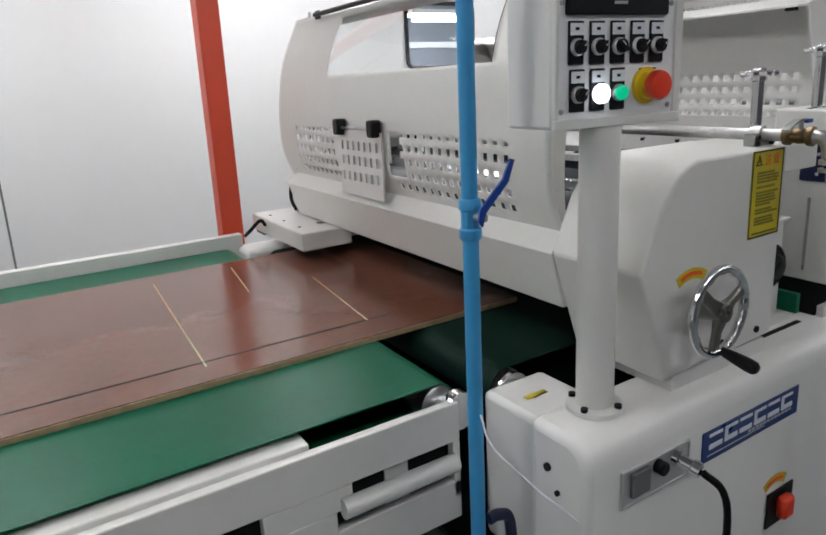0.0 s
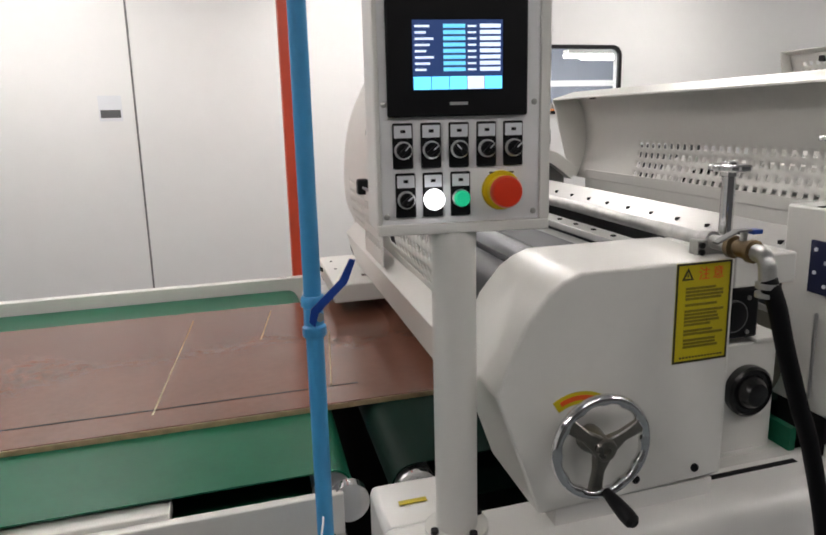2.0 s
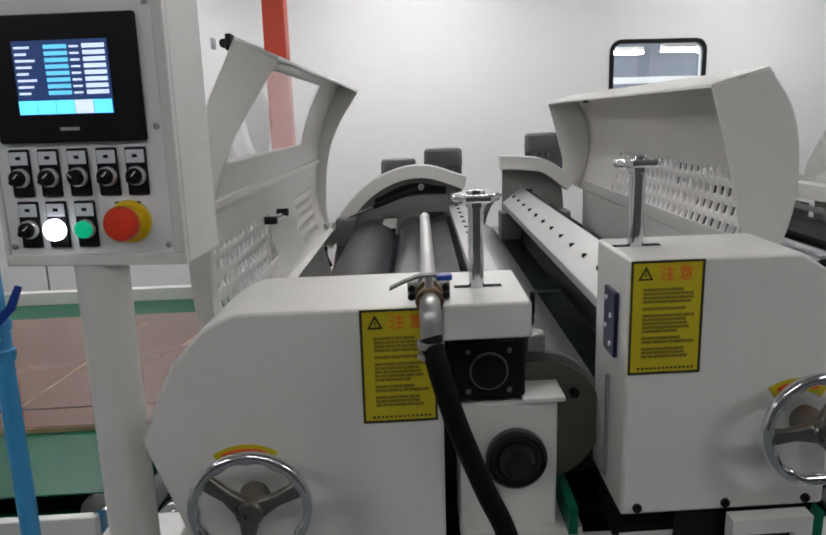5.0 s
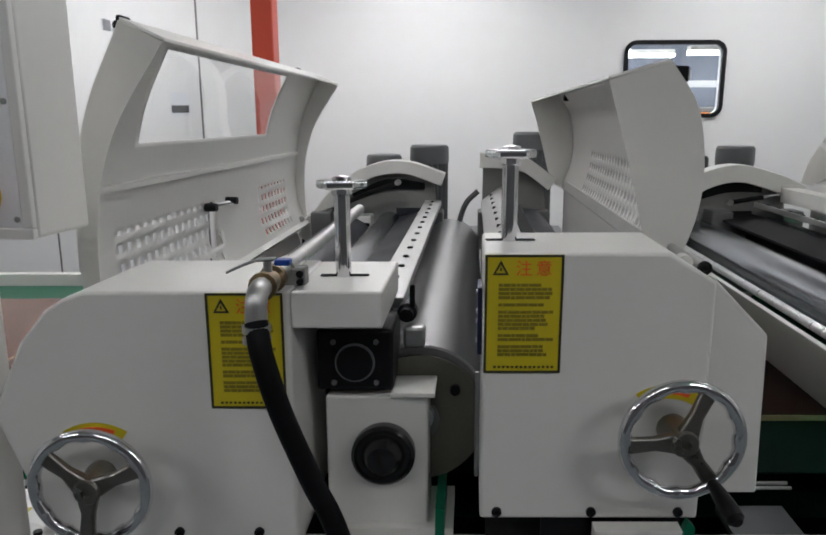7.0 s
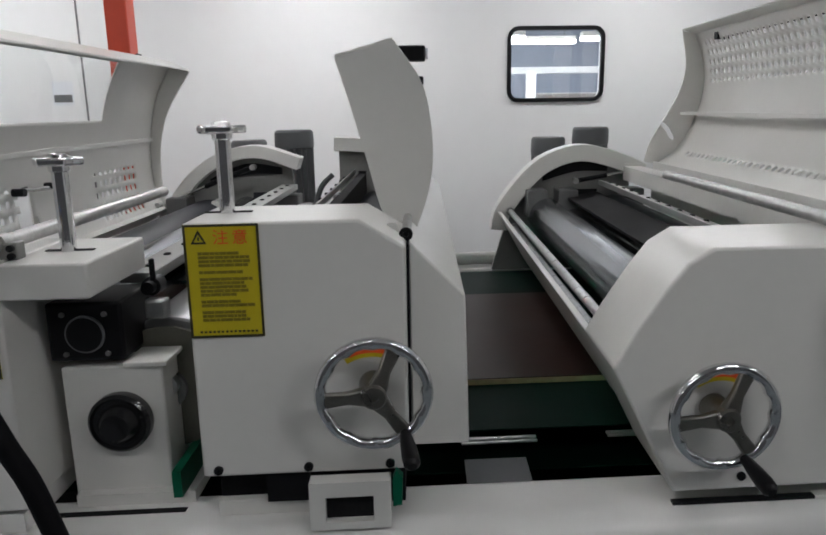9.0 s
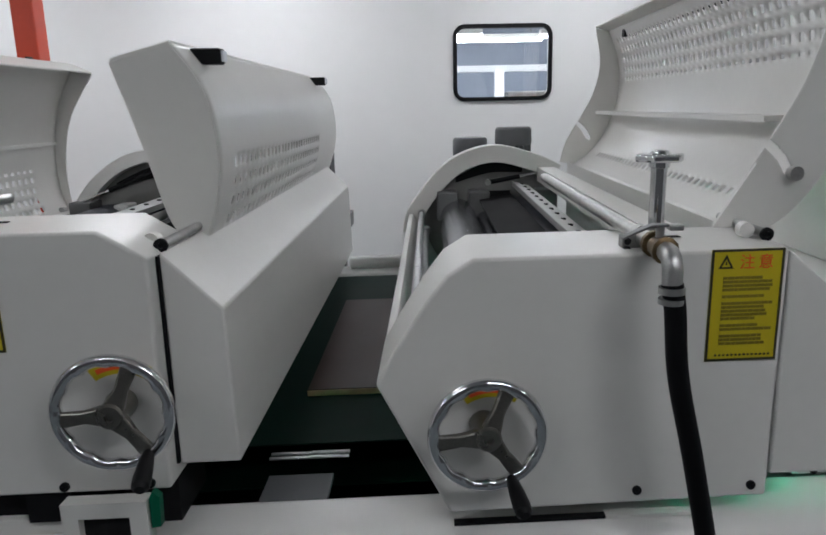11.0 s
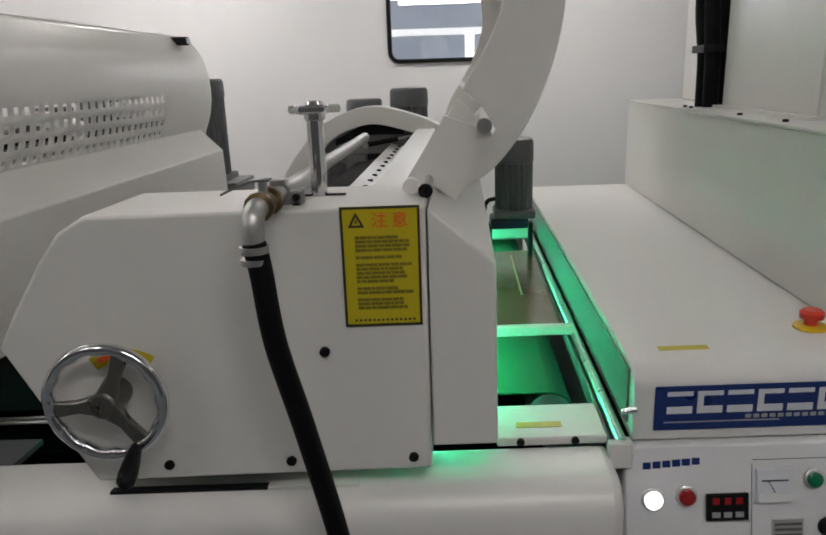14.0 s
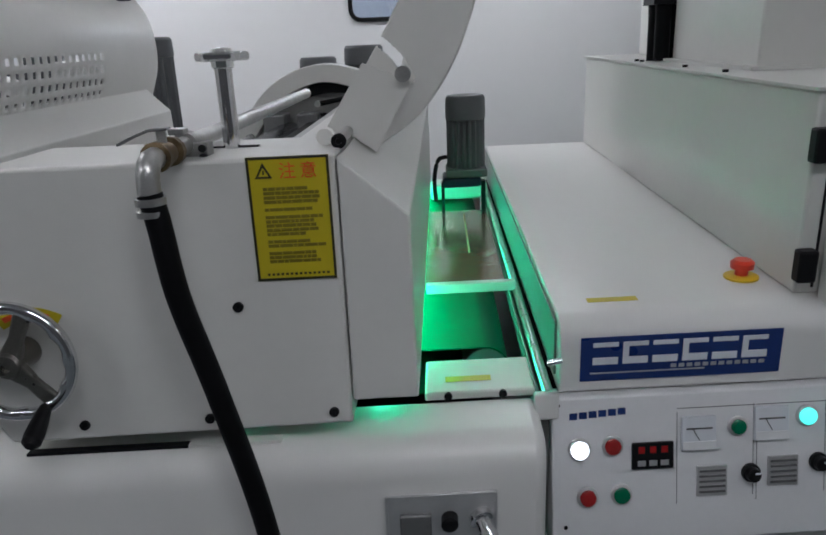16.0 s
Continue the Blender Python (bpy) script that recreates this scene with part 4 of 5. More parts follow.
def warning_label(x, y, z):
    """x, z: the lower left corner."""
    W, Hh = 0.125, 0.197
    e = thing("warning_label", (x, y, z), "yellow warning label with red heading and black border", "label", "warning labels")
    part("sheet", box(0, W, -0.0015, -0.0003, 0, Hh), YELLOW, e, local=True)
    bm = bmesh.new()
    for q in ((0, W, 0, 0.004), (0, W, Hh - 0.004, Hh), (0, 0.004, 0.004, Hh - 0.004), (W - 0.004, W, 0.004, Hh - 0.004)):
        box(q[0], q[1], -0.0025, -0.0016, q[2], q[3], bm)
    part("border", bm, LABEL_BLACK, e, local=True)
    bm = bmesh.new()
    band([(0.012, 0.164), (0.025, 0.188), (0.038, 0.164), (0.012, 0.164)], [(0.017, 0.167), (0.025, 0.181), (0.033, 0.167), (0.017, 0.167)], -0.0026, -0.0016, bm)
    box(0.0238, 0.0262, -0.0026, -0.0016, 0.170, 0.176, bm)
    part("triangle", bm, LABEL_BLACK, e, local=True)
    part("heading", lettering("\u6ce8", 0.027, 0.048, -0.0024, 0.165), LABEL_RED, e, local=True)
    part("heading", lettering("\u610f", 0.027, 0.080, -0.0024, 0.165), LABEL_RED, e, local=True)
    rng = random.Random(4)
    bm = bmesh.new()
    z1 = 0.150
    for block in (4, 1, 5, 2, 3):
        for k in range(block):
            w = 0.062 + 0.03 * rng.random()
            x0 = 0.022
            while w > 0.006:
                seg = min(w, 0.006 + 0.016 * rng.random())
                box(x0, x0 + seg - 0.0010, -0.0026, -0.0016, z1 - 0.0050, z1, bm)
                x0, w = x0 + seg, w - seg
            z1 -= 0.0068
        z1 -= 0.0052
    part("print", bm, LABEL_DARK, e, local=True, kind="stuff")
    bm = bmesh.new()
    for k in range(14):
        box(0.016 + k * 0.0072, 0.016 + k * 0.0072 + 0.004, -0.0026, -0.0016, 0.0085, 0.012, bm)
    part("footer", bm, LABEL_BLACK, e, local=True, kind="stuff")


warning_label(1.400, 0.90, 1.121)
warning_label(1.849, 0.90, 1.183)
warning_label(3.157, 0.88, 1.125)

# ---- upright clamp screws with small wheels ----
def clamp_screw(x, y, z, top):
    e = thing("clamp_screw", (x, y, z), "upright chrome clamp screw with a small lobed wheel", "clamp screw", "clamp screws")
    h = top - z
    part("stem", lathe([(0.014, -0.03), (0.014, h - 0.02), (0.018, h - 0.018), (0.018, h - 0.008)], (0, 0, 0), (0, 0, 1), seg=20), CHROME, e, local=True)
    bm = bmesh.new()
    n = 60
    prof = []
    for k in range(n):
        a = 2 * math.pi * k / n
        prof.append((0.0405 + 0.0035 * math.cos(a * 6), a))
    lo = [bm.verts.new((r * math.cos(a), r * math.sin(a), h - 0.008)) for r, a in prof]
    hi = [bm.verts.new((r * math.cos(a), r * math.sin(a), h + 0.006)) for r, a in prof]
    bm.faces.new(lo[::-1])
    bm.faces.new(hi)
    for k in range(n):
        bm.faces.new((lo[k], lo[(k + 1) % n], hi[(k + 1) % n], hi[k]))
    part("wheel", bm, CHROME, e, bevel=0.004, local=True)
    part("hub_cap", lathe([(0.017, h + 0.0062), (0.016, h + 0.011), (0.009, h + 0.013)], (0, 0, 0), (0, 0, 1), seg=20), CHROME, e, local=True)
    part("slot", box(-0.04, 0.045, -0.007, 0.007, 0.0003, 0.0018), DARK, e, local=True)


clamp_screw(1.602, 1.02, 1.3195, 1.482)
clamp_screw(1.892, 1.02, 1.3825, 1.533)
clamp_screw(3.102, 1.01, 1.3205, 1.468)

# ---- ink pipes, valves and hoses ----
def pipe_set(x, y0, y1, z, hose, label, handle):
    e = thing("feed_pipe", (x, y0, z), label, "pipe", "feed pipes")
    part("pipe", tube((x, y0 + 0.06, z), (x, y1, z), 0.014), GALV, e)
    clamp = part("clamp", box(x - 0.036, x + 0.036, y0 + 0.12, y0 + 0.15, z - 0.028, z + 0.004), LIGHTPLATE, e, bevel=0.003)
    part("clamp_cap", tube((x, y0 + 0.122, z), (x, y0 + 0.148, z), 0.020), GALV, clamp)
    for sx in (-0.029, 0.029):
        for dz in (-0.019, -0.005):
            part("clamp_bolt", lathe([(0.0062, 0), (0.0062, 0.007), (0.004, 0.008)], (x + sx, y0 + 0.12, z + dz), (0, -1, 0), seg=12), BLACK, clamp)
    part("valve_body", lathe([(0.013, 0), (0.022, 0.004), (0.022, 0.014), (0.016, 0.02), (0.018, 0.036), (0.016, 0.05), (0.022, 0.056), (0.022, 0.068), (0.013, 0.072)], (x, y0, z), (0, 1, 0), seg=12), BRASS, e)
    part("valve_stem", lathe([(0.007, 0.01), (0.007, 0.032), (0.004, 0.034)], (x, y0 + 0.036, z), (0, 0, 1), seg=12), GALV, e)
    bend = [(-0.062, 0.014), (-0.040, 0.024), (-0.016, 0.033), (0.012, 0.034)]
    lever = part("valve_handle", band([(x + a, z + b + 0.004) for a, b in bend], [(x + a, z + b) for a, b in bend], y0 + 0.027, y0 + 0.045), GREYPLATE, e, bevel=0.001)
    part("grip", box(x + 0.0125, x + 0.036, y0 + 0.026, y0 + 0.046, z + 0.027, z + 0.036), handle, lever, bevel=0.002)
    part("elbow", sweep([(x, y0 + 0.004, z), (x, y0 - 0.018, z - 0.003), (x, y0 - 0.03, z - 0.018), (x, y0 - 0.034, z - 0.045)], 0.0160), GALV, e)
    h = thing("hose", (x, y0 - 0.034, 0.0), "thick black rubber hose hanging down to the floor", "hose", "feed hoses")
    part("tube", sweep([(x, y0 - 0.034, z - 0.044)] + hose, 0.0170, seg=16), HOSE, h)
    part("clip", tube((x, y0 - 0.034, z - 0.058), (x, y0 - 0.034, z - 0.048), 0.0205), GALV, h)
    part("clip", tube((x, y0 - 0.034, z - 0.074), (x, y0 - 0.034, z - 0.066), 0.0205), GALV, h)


pipe_set(1.515, 0.825, 1.75, 1.345, [(1.526, 0.775, 1.255), (1.551, 0.77, 1.17), (1.593, 0.77, 1.06), (1.632, 0.77, 0.965), (1.69, 0.765, 0.74), (1.73, 0.76, 0.42), (1.74, 0.76, 0.12), (1.74, 0.78, 0.02)], "steel feed pipe with brass valve and hose beside the low cover", BLUE_D)
pipe_set(3.053, 0.805, 1.98, 1.338, [(3.060, 0.77, 1.25), (3.072, 0.77, 1.14), (3.108, 0.77, 0.985), (3.153, 0.77, 0.76), (3.19, 0.765, 0.45), (3.21, 0.765, 0.12), (3.22, 0.78, 0.02)], "steel feed pipe with brass valve on the cover by the tunnel", GALV)

# ---- drive block and bearing of the smoothing roller ----
db = thing("drive_block", (1.65, 1.02, 0.82), "white bearing block with a black disc and black drive box", "bearing block")
part("body", box(1.566, 1.752, 1.005, 1.13, 0.8205, 1.098), WHITE, db, bevel=0.004)
part("top_plate", box(1.685, 1.765, 0.995, 1.10, 1.0985, 1.108), WHITE, db, bevel=0.002)
part("disc", lathe([(0.056, 0), (0.058, 0.006), (0.058, 0.022), (0.052, 0.028), (0.048, 0.022), (0.040, 0.022), (0.034, 0.034), (0.026, 0.044), (0.010, 0.046)], (1.672, 1.005, 0.992), (0, -1, 0), seg=40), BLACK_GLOSS, db, "black plastic disc knob")
part("base", box(1.575, 1.80, 0.985, 1.14, 0.8205, 0.845), WHITE, db)
part("drive_box", box(1.553, 1.69, 1.0, 1.14, 1.112, 1.225), BLACK, db, bevel=0.006)
part("drive_ring", lathe([(0.036, 0), (0.036, 0.004), (0.03, 0.006), (0.03, 0.001)], (1.622, 1.0, 1.165), (0, -1, 0), seg=28), GREY, db)
part("drive_disc", lathe([(0.0325, 0), (0.0325, 0.0055), (0.03, 0.0065)], (1.622, 1.0, 1.165), (0, -1, 0), seg=28), BLACK, db)
for dx, dz in ((-0.038, 0.038), (0.038, 0.038), (-0.038, -0.038), (0.038, -0.038)):
    part("drive_bolt", lathe([(0.005, 0), (0.005, 0.004)], (1.622 + dx, 1.0, 1.165 + dz), (0, -1, 0), seg=10), GREYPLATE, db)
gt = thing("seal_strip", (1.80, 1.02, 0.82), "green plastic seal strip beside the roller", "seal strip")
part("strip", box(1.768, 1.785, 0.96, 1.10, 0.8462, 0.90), GREEN, gt)
es_ = thing("end_shield", (1.73, 1.085, 0.892), "olive grey round end shield of the smoothing roller", "shield")
part("disc", lathe([(0.128, 0), (0.128, 0.008)], (1.73, 1.085, 1.02), (0, 1, 0), seg=48), OLIVE, es_)
part("hub", lathe([(0.04, 0), (0.04, 0.012), (0.03, 0.014)], (1.73, 1.0845, 1.02), (0, -1, 0), seg=28), GREYPLATE, es_)
part("stud", lathe([(0.01, 0), (0.01, 0.01)], (1.80, 1.0845, 1.08), (0, -1, 0), seg=12), BLACK, es_)
bc = thing("bearing_clamp", (1.705, 1.10, 1.20), "black clamp and steel flange on the blade holder's end", "clamp")
part("clamp", lathe([(0.016, 0), (0.019, 0.01), (0.019, 0.04), (0.013, 0.045), (0.013, 0.06)], (1.705, 1.152, 1.225), (0, -1, 0), seg=24), BLACK, bc)
part("flange", box(1.70, 1.742, 1.08, 1.11, 1.165, 1.205), GALV, bc, bevel=0.006)
part("lever", box(1.712, 1.722, 1.09, 1.10, 1.24, 1.285), BLACK, bc, bevel=0.003)
ts = thing("terminal_strip", (1.835, 1.0, 1.15), "dark connector strip beside the cover", "terminal strip")
part("body", box(1.839, 1.8465, 0.955, 1.022, 1.195, 1.312), NAVY, ts)
part("rod", tube((1.841, 0.99, 0.95), (1.841, 0.99, 1.15), 0.004, seg=8), STEEL, ts)
for k in range(4):
    part("screw", lathe([(0.0045, 0), (0.0045, 0.003)], (1.839, 0.975 + 0.03 * (k % 2), 1.215 + 0.026 * k), (-1, 0, 0), seg=10), SIGN_W, ts)

# ---- control post and operating panel ----
post = thing("control_post", (0.975, 0.965, 0.82), "round white steel post bolted to the machine bed", "post")
part("pole", tube((0.975, 0.965, 0.832), (0.975, 0.965, 1.404), 0.0405, seg=40), WHITE, post)
part("flange", lathe([(0.062, 0), (0.062, 0.010), (0.055, 0.0125)], (0.975, 0.965, 0.8205), (0, 0, 1), seg=36), WHITE, post)
for a in (20, 110, 200, 290):
    x, y = 0.975 + 0.053 * math.cos(radians(a)), 0.965 + 0.053 * math.sin(radians(a))
    part("bolt", lathe([(0.008, 0), (0.008, 0.008)], (x, y, 0.832), (0, 0, 1), seg=12), BLACK, post)

PANEL = thing("operator_terminal", (0.975, 0.925, 1.404), "white steel control box with touch screen and switches", "control panel")
PANEL.rotation_euler = (0, 0, radians(-8.0))


def pbox(name, x0, x1, y0, y1, z0, z1, mat, parent=None, label="", bevel=0.0):
    """In the panel's own metres: x across, y into the box, z up from its lower edge."""
    return part(name, box(x0, x1, y0, y1, z0, z1), mat, parent or PANEL, label, bevel, local=True)


PW, PH = 0.158, 0.425
PL = 0.139
pbox("case", -PL, PW, 0.012, 0.15, 0, PH, WHITE, bevel=0.006)
bm = bmesh.new()
for q in ((-PL, PW, 0, 0.018), (-PL, PW, PH - 0.018, PH), (-PL, -PL + 0.008, 0.018, PH - 0.018), (PW - 0.018, PW, 0.018, PH - 0.018)):
    box(q[0], q[1], 0.0, 0.0118, q[2], q[3], bm)
part("rim", bm, WHITE, PANEL, bevel=0.002, local=True)
pbox("face", -PL + 0.0085, PW - 0.0185, 0.005, 0.0115, 0.0185, PH - 0.0185, PANEL_M)
for x in (-0.1235, 0.13):
    for z in (0.032, 0.215, 0.395):
        part("screw", lathe([(0.005, 0), (0.005, 0.002), (0.003, 0.003)], (x, 0.005, z), (0, -1, 0), seg=12), GALV, PANEL, local=True)
HX0, HX1, HZ0, HZ1 = -0.118, 0.116, 0.194, 0.382
hmi = pbox("touch_screen", HX0, HX1, -0.006, 0.0048, HZ0, HZ1, BLACK, label="black framed touch screen, lit", bevel=0.004)
SX0, SX1, SZ0, SZ1 = HX0 + 0.042, HX0 + 0.190, HZ0 + 0.042, HZ0 + 0.150
pbox("display", SX0, SX1, -0.0075, -0.0062, SZ0, SZ1, SCREEN, hmi)
for r in range(8):
    z = SZ0 + 0.030 + r * 0.0095
    pbox("row_text", SX0 + 0.004, SX0 + 0.022 + 0.012 * ((r * 7) % 3) / 2, -0.0086, -0.0077, z, z + 0.0034, SCREEN_TEXT, hmi)
    pbox("value_cell", SX0 + 0.050, SX0 + 0.086, -0.0086, -0.0077, z - 0.001, z + 0.005, SCREEN_CELL, hmi)
    pbox("unit_text", SX0 + 0.090, SX0 + 0.104, -0.0086, -0.0077, z, z + 0.003, SCREEN_TEXT, hmi)
    pbox("value_cell", SX0 + 0.110, SX0 + 0.144, -0.0086, -0.0077, z - 0.001, z + 0.005, SCREEN_TEXT, hmi)
for k in range(5):
    pbox("menu_key", SX0 + 0.001 + k * 0.0294, SX0 + 0.029 + k * 0.0294, -0.0088, -0.0077, SZ0 + 0.001, SZ0 + 0.021, SCREEN_BAR if k != 3 else SCREEN_TEXT, hmi)
pbox("maker_mark", -0.016, 0.014, -0.0068, -0.0061, HZ0 + 0.018, HZ0 + 0.023, SILVER, hmi)


def switch(x, z, kind, turn=45):
    s = pbox("switch", x - 0.017, x + 0.017, -0.0005, 0.0048, z - 0.030, z + 0.044, BLACK, bevel=0.003)
    pbox("legend", x - 0.0145, x + 0.0145, -0.0016, -0.0007, z + 0.020, z + 0.040, SIGN_W, s)
    pbox("legend_mark", x - 0.004, x + 0.004, -0.0023, -0.0017, z + 0.028, z + 0.033, DARK, s)
    part("ring", lathe([(0.0148, 0), (0.0148, 0.006), (0.0125, 0.008)], (x, -0.0006, z), (0, -1, 0), seg=24), SILVER, s, local=True)
    if kind == "turn":
        part("knob", lathe([(0.0125, 0.006), (0.012, 0.014), (0.010, 0.016)], (x, -0.0006, z), (0, -1, 0), seg=24), BLACK, s, local=True)
        a = radians(turn)
        bm = bmesh.new()
        c, n_ = math.cos(a), math.sin(a)
        vs = [bm.verts.new((x + u * c - v * n_, y, z + u * n_ + v * c)) for y in (-0.014, -0.021) for u, v in ((-0.0115, -0.004), (0.0115, -0.004), (0.0115, 0.004), (-0.0115, 0.004))]
        for q in ((0, 1, 2, 3), (4, 5, 6, 7), (0, 1, 5, 4), (1, 2, 6, 5), (2, 3, 7, 6), (3, 0, 4, 7)):
            bm.faces.new([vs[i] for i in q])
        part("grip", bm, BLACK, s, bevel=0.002, local=True)
        bm = bmesh.new()
        vs = [bm.verts.new((x + u * c - v * n_, -0.0217, z + u * n_ + v * c)) for u, v in ((0.001, -0.001), (0.0115, -0.001), (0.0115, 0.001), (0.001, 0.001))]
        bm.faces.new(vs)
        part("pointer", bm, SIGN_W, s, local=True)
    else:
        mats = {"white": LIT_WHITE, "green": LIT_GREEN}
        part("lens", lathe([(0.0135 if kind != "white" else 0.0175, 0.006), (0.0135 if kind != "white" else 0.017, 0.014), (0.010, 0.0165)], (x, -0.0006, z), (0, -1, 0), seg=28), mats[kind], s, local=True)


for k, (x, turn) in enumerate(zip((-0.094, -0.047, 0.0, 0.047, 0.093), (45, 40, 135, 45, 45))):
    switch(x, 0.141, "turn", turn)
switch(-0.091, 0.060, "turn", 40)
switch(-0.045, 0.060, "white")
switch(0.002, 0.060, "green")
es = part("stop_ring", lathe([(0.0335, 0), (0.0335, 0.004), (0.032, 0.006), (0.026, 0.006)], (0.073, 0.0048, 0.070), (0, -1, 0), seg=40), BTN_YEL, PANEL, "yellow emergency stop collar", local=True)
part("stop_collar", lathe([(0.026, 0.004), (0.024, 0.014), (0.019, 0.016)], (0.073, 0.0048, 0.070), (0, -1, 0), seg=32), BTN_YEL, es, local=True)
part("stop_button", lathe([(0.017, 0.012), (0.018, 0.024), (0.0265, 0.026), (0.0270, 0.036), (0.024, 0.042), (0.012, 0.0445)], (0.073, 0.0048, 0.070), (0, -1, 0), seg=40), BTN_RED, es, "red mushroom stop button", local=True)
pbox("stop_print", 0.052, 0.094, 0.0006, 0.0014, 0.0985, 0.1015, LABEL_BLACK, es)

# ---- signs and small panels on the beds ----
def maker_sign(x0, x1, y, z0, z1):
    """A blue plate with plain white shapes in place of the maker's mark."""
    e = thing("maker_sign", ((x0 + x1) / 2, y, z0), "blue maker's plate with white lettering shapes", "sign", "maker's signs")
    part("plate", box(x0, x1, y - 0.003, y - 0.0004, z0, z1), BLUE_S, e, bevel=0.001)
    w, h = x1 - x0, z1 - z0
    for k in range(6):
        bm = bmesh.new()
        u = x0 + w * (0.06 + 0.148 * k)
        a, b, m = z0 + h * 0.38, z0 + h * 0.88, w * 0.125
        t = h * 0.10
        box(u, u + m, y - 0.0042, y - 0.0031, b - t, b, bm)
        box(u, u + m, y - 0.0042, y - 0.0031, a, a + t * 1.6, bm)
        box(u, u + w * 0.03, y - 0.0042, y - 0.0031, a + t * 1.6, b - t, bm) if k % 2 else None
        part("mark", bm, SIGN_W, e)
    bm = bmesh.new()
    box(x0 + w * 0.05, x0 + w * 0.62, y - 0.0042, y - 0.0031, z0 + h * 0.17, z0 + h * 0.20, bm)
    for k in range(12):
        box(x0 + w * (0.45 + 0.04 * k), x0 + w * (0.478 + 0.04 * k), y - 0.0042, y - 0.0031, z0 + h * 0.24, z0 + h * 0.32, bm)
    part("small_print", bm, SILVER, e, kind="stuff")


maker_sign(1.20, 1.60, 0.85, 0.655, 0.73)
for x0, x1, z0, z1 in ((0.93, 1.15, 0.655, 0.738), (3.34, 3.536, 0.62, 0.73)):
    e = thing("air_supply_unit", ((x0 + x1) / 2, 0.85, z0), "grey air supply plate with gauge, knob and coupling", "air panel", "air panels")
    part("plate", box(x0, x1, 0.846, 0.8498, z0, z1), SILVER, e, bevel=0.001)
    part("rim", band(rounded(x0, x1, z0, z1, 0.004, 2) + [rounded(x0, x1, z0, z1, 0.004, 2)[0]], rounded(x0 + 0.005, x1 - 0.005, z0 + 0.005, z1 - 0.005, 0.003, 2) + [rounded(x0 + 0.005, x1 - 0.005, z0 + 0.005, z1 - 0.005, 0.003, 2)[0]], 0.843, 0.8455), SILVER, e)
    part("gauge", box(x0 + 0.025, x0 + 0.08, 0.835, 0.8458, z0 + 0.02, z0 + 0.075), GREYPLATE, e, bevel=0.003)
    part("knob", lathe([(0.015, 0), (0.015, 0.02), (0.011, 0.023)], (x0 + 0.112, 0.846, z0 + 0.06), (0, -1, 0)), BLACK, e)
    part("coupling", lathe([(0.02, 0), (0.02, 0.012), (0.014, 0.014), (0.014, 0.04), (0.017, 0.042), (0.017, 0.06), (0.012, 0.062)], (x0 + 0.165, 0.846, z0 + 0.062), (0.3, -1, -0.25)), CHROME, e)
    part("air_hose", sweep([(x0 + 0.183, 0.786, z0 + 0.046), (x0 + 0.205, 0.75, z0 + 0.01), (x0 + 0.212, 0.74, z0 - 0.08), (x0 + 0.205, 0.75, z0 - 0.3), (x0 + 0.2, 0.78, 0.02)], 0.008), HOSE, e)

sw = thing("main_switch", (1.555, 0.85, 0.36), "red rotary main switch under a curved sticker", "main switch")
part("plate", box(1.495, 1.615, 0.844, 0.8498, 0.36, 0.46), BLACK, sw, bevel=0.003)
part("knob", box(1.53, 1.58, 0.815, 0.8435, 0.385, 0.445), BTN_RED, sw, bevel=0.01)
dial_sticker(1.53, 0.85, 0.435)
st = thing("arrow_sticker", (0.93, 1.06, 0.82), "small yellow arrow sticker on the bed top", "sticker")
part("sheet", box(0.885, 0.945, 1.08, 1.095, 0.8205, 0.8215), YELLOW, st)

# ---- blue air line ----
al = thing("air_pipe", (0.715, 1.07, 0.0), "bright blue upright air pipe with lever valve", "pipe")
part("pipe", tube((0.730, 1.07, 0.0), (0.730, 1.07, H), 0.0165), BLUE, al)
part("valve", lathe([(0.020, 0), (0.0225, 0.004), (0.0225, 0.02), (0.0185, 0.024), (0.0185, 0.055), (0.0225, 0.059), (0.0225, 0.075), (0.02, 0.079)], (0.730, 1.07, 1.205), (0, 0, 1), seg=10), BLUE, al)
part("stem", lathe([(0.008, 0.01), (0.008, 0.04)], (0.726, 1.07, 1.25), (0.35, -1, 0), seg=12), GALV, al)
bm = bmesh.new()
vs = [bm.verts.new(c) for c in ((0.728, 1.026, 1.235), (0.736, 1.026, 1.26), (0.79, 1.024, 1.312), (0.806, 1.024, 1.352), (0.796, 1.024, 1.355), (0.776, 1.024, 1.318), (0.722, 1.026, 1.268), (0.718, 1.026, 1.245))]
f = bm.faces.new(vs)
r = bmesh.ops.extrude_face_region(bm, geom=[f])
bmesh.ops.translate(bm, verts=[v for v in r["geom"] if isinstance(v, bmesh.types.BMVert)], vec=(0, 0.005, 0))
part("lever", bm, BLUE_D, al, "dark blue valve lever")
part("lower_elbow", sweep([(0.745, 1.05, 0.60), (0.77, 1.05, 0.60), (0.80, 1.05, 0.58), (0.81, 1.05, 0.50)], 0.013), NAVY, al)
wr = thing("thin_wire", (0.72, 1.0, 0.0), "thin white wire hanging beside the blue pipe", "wire")
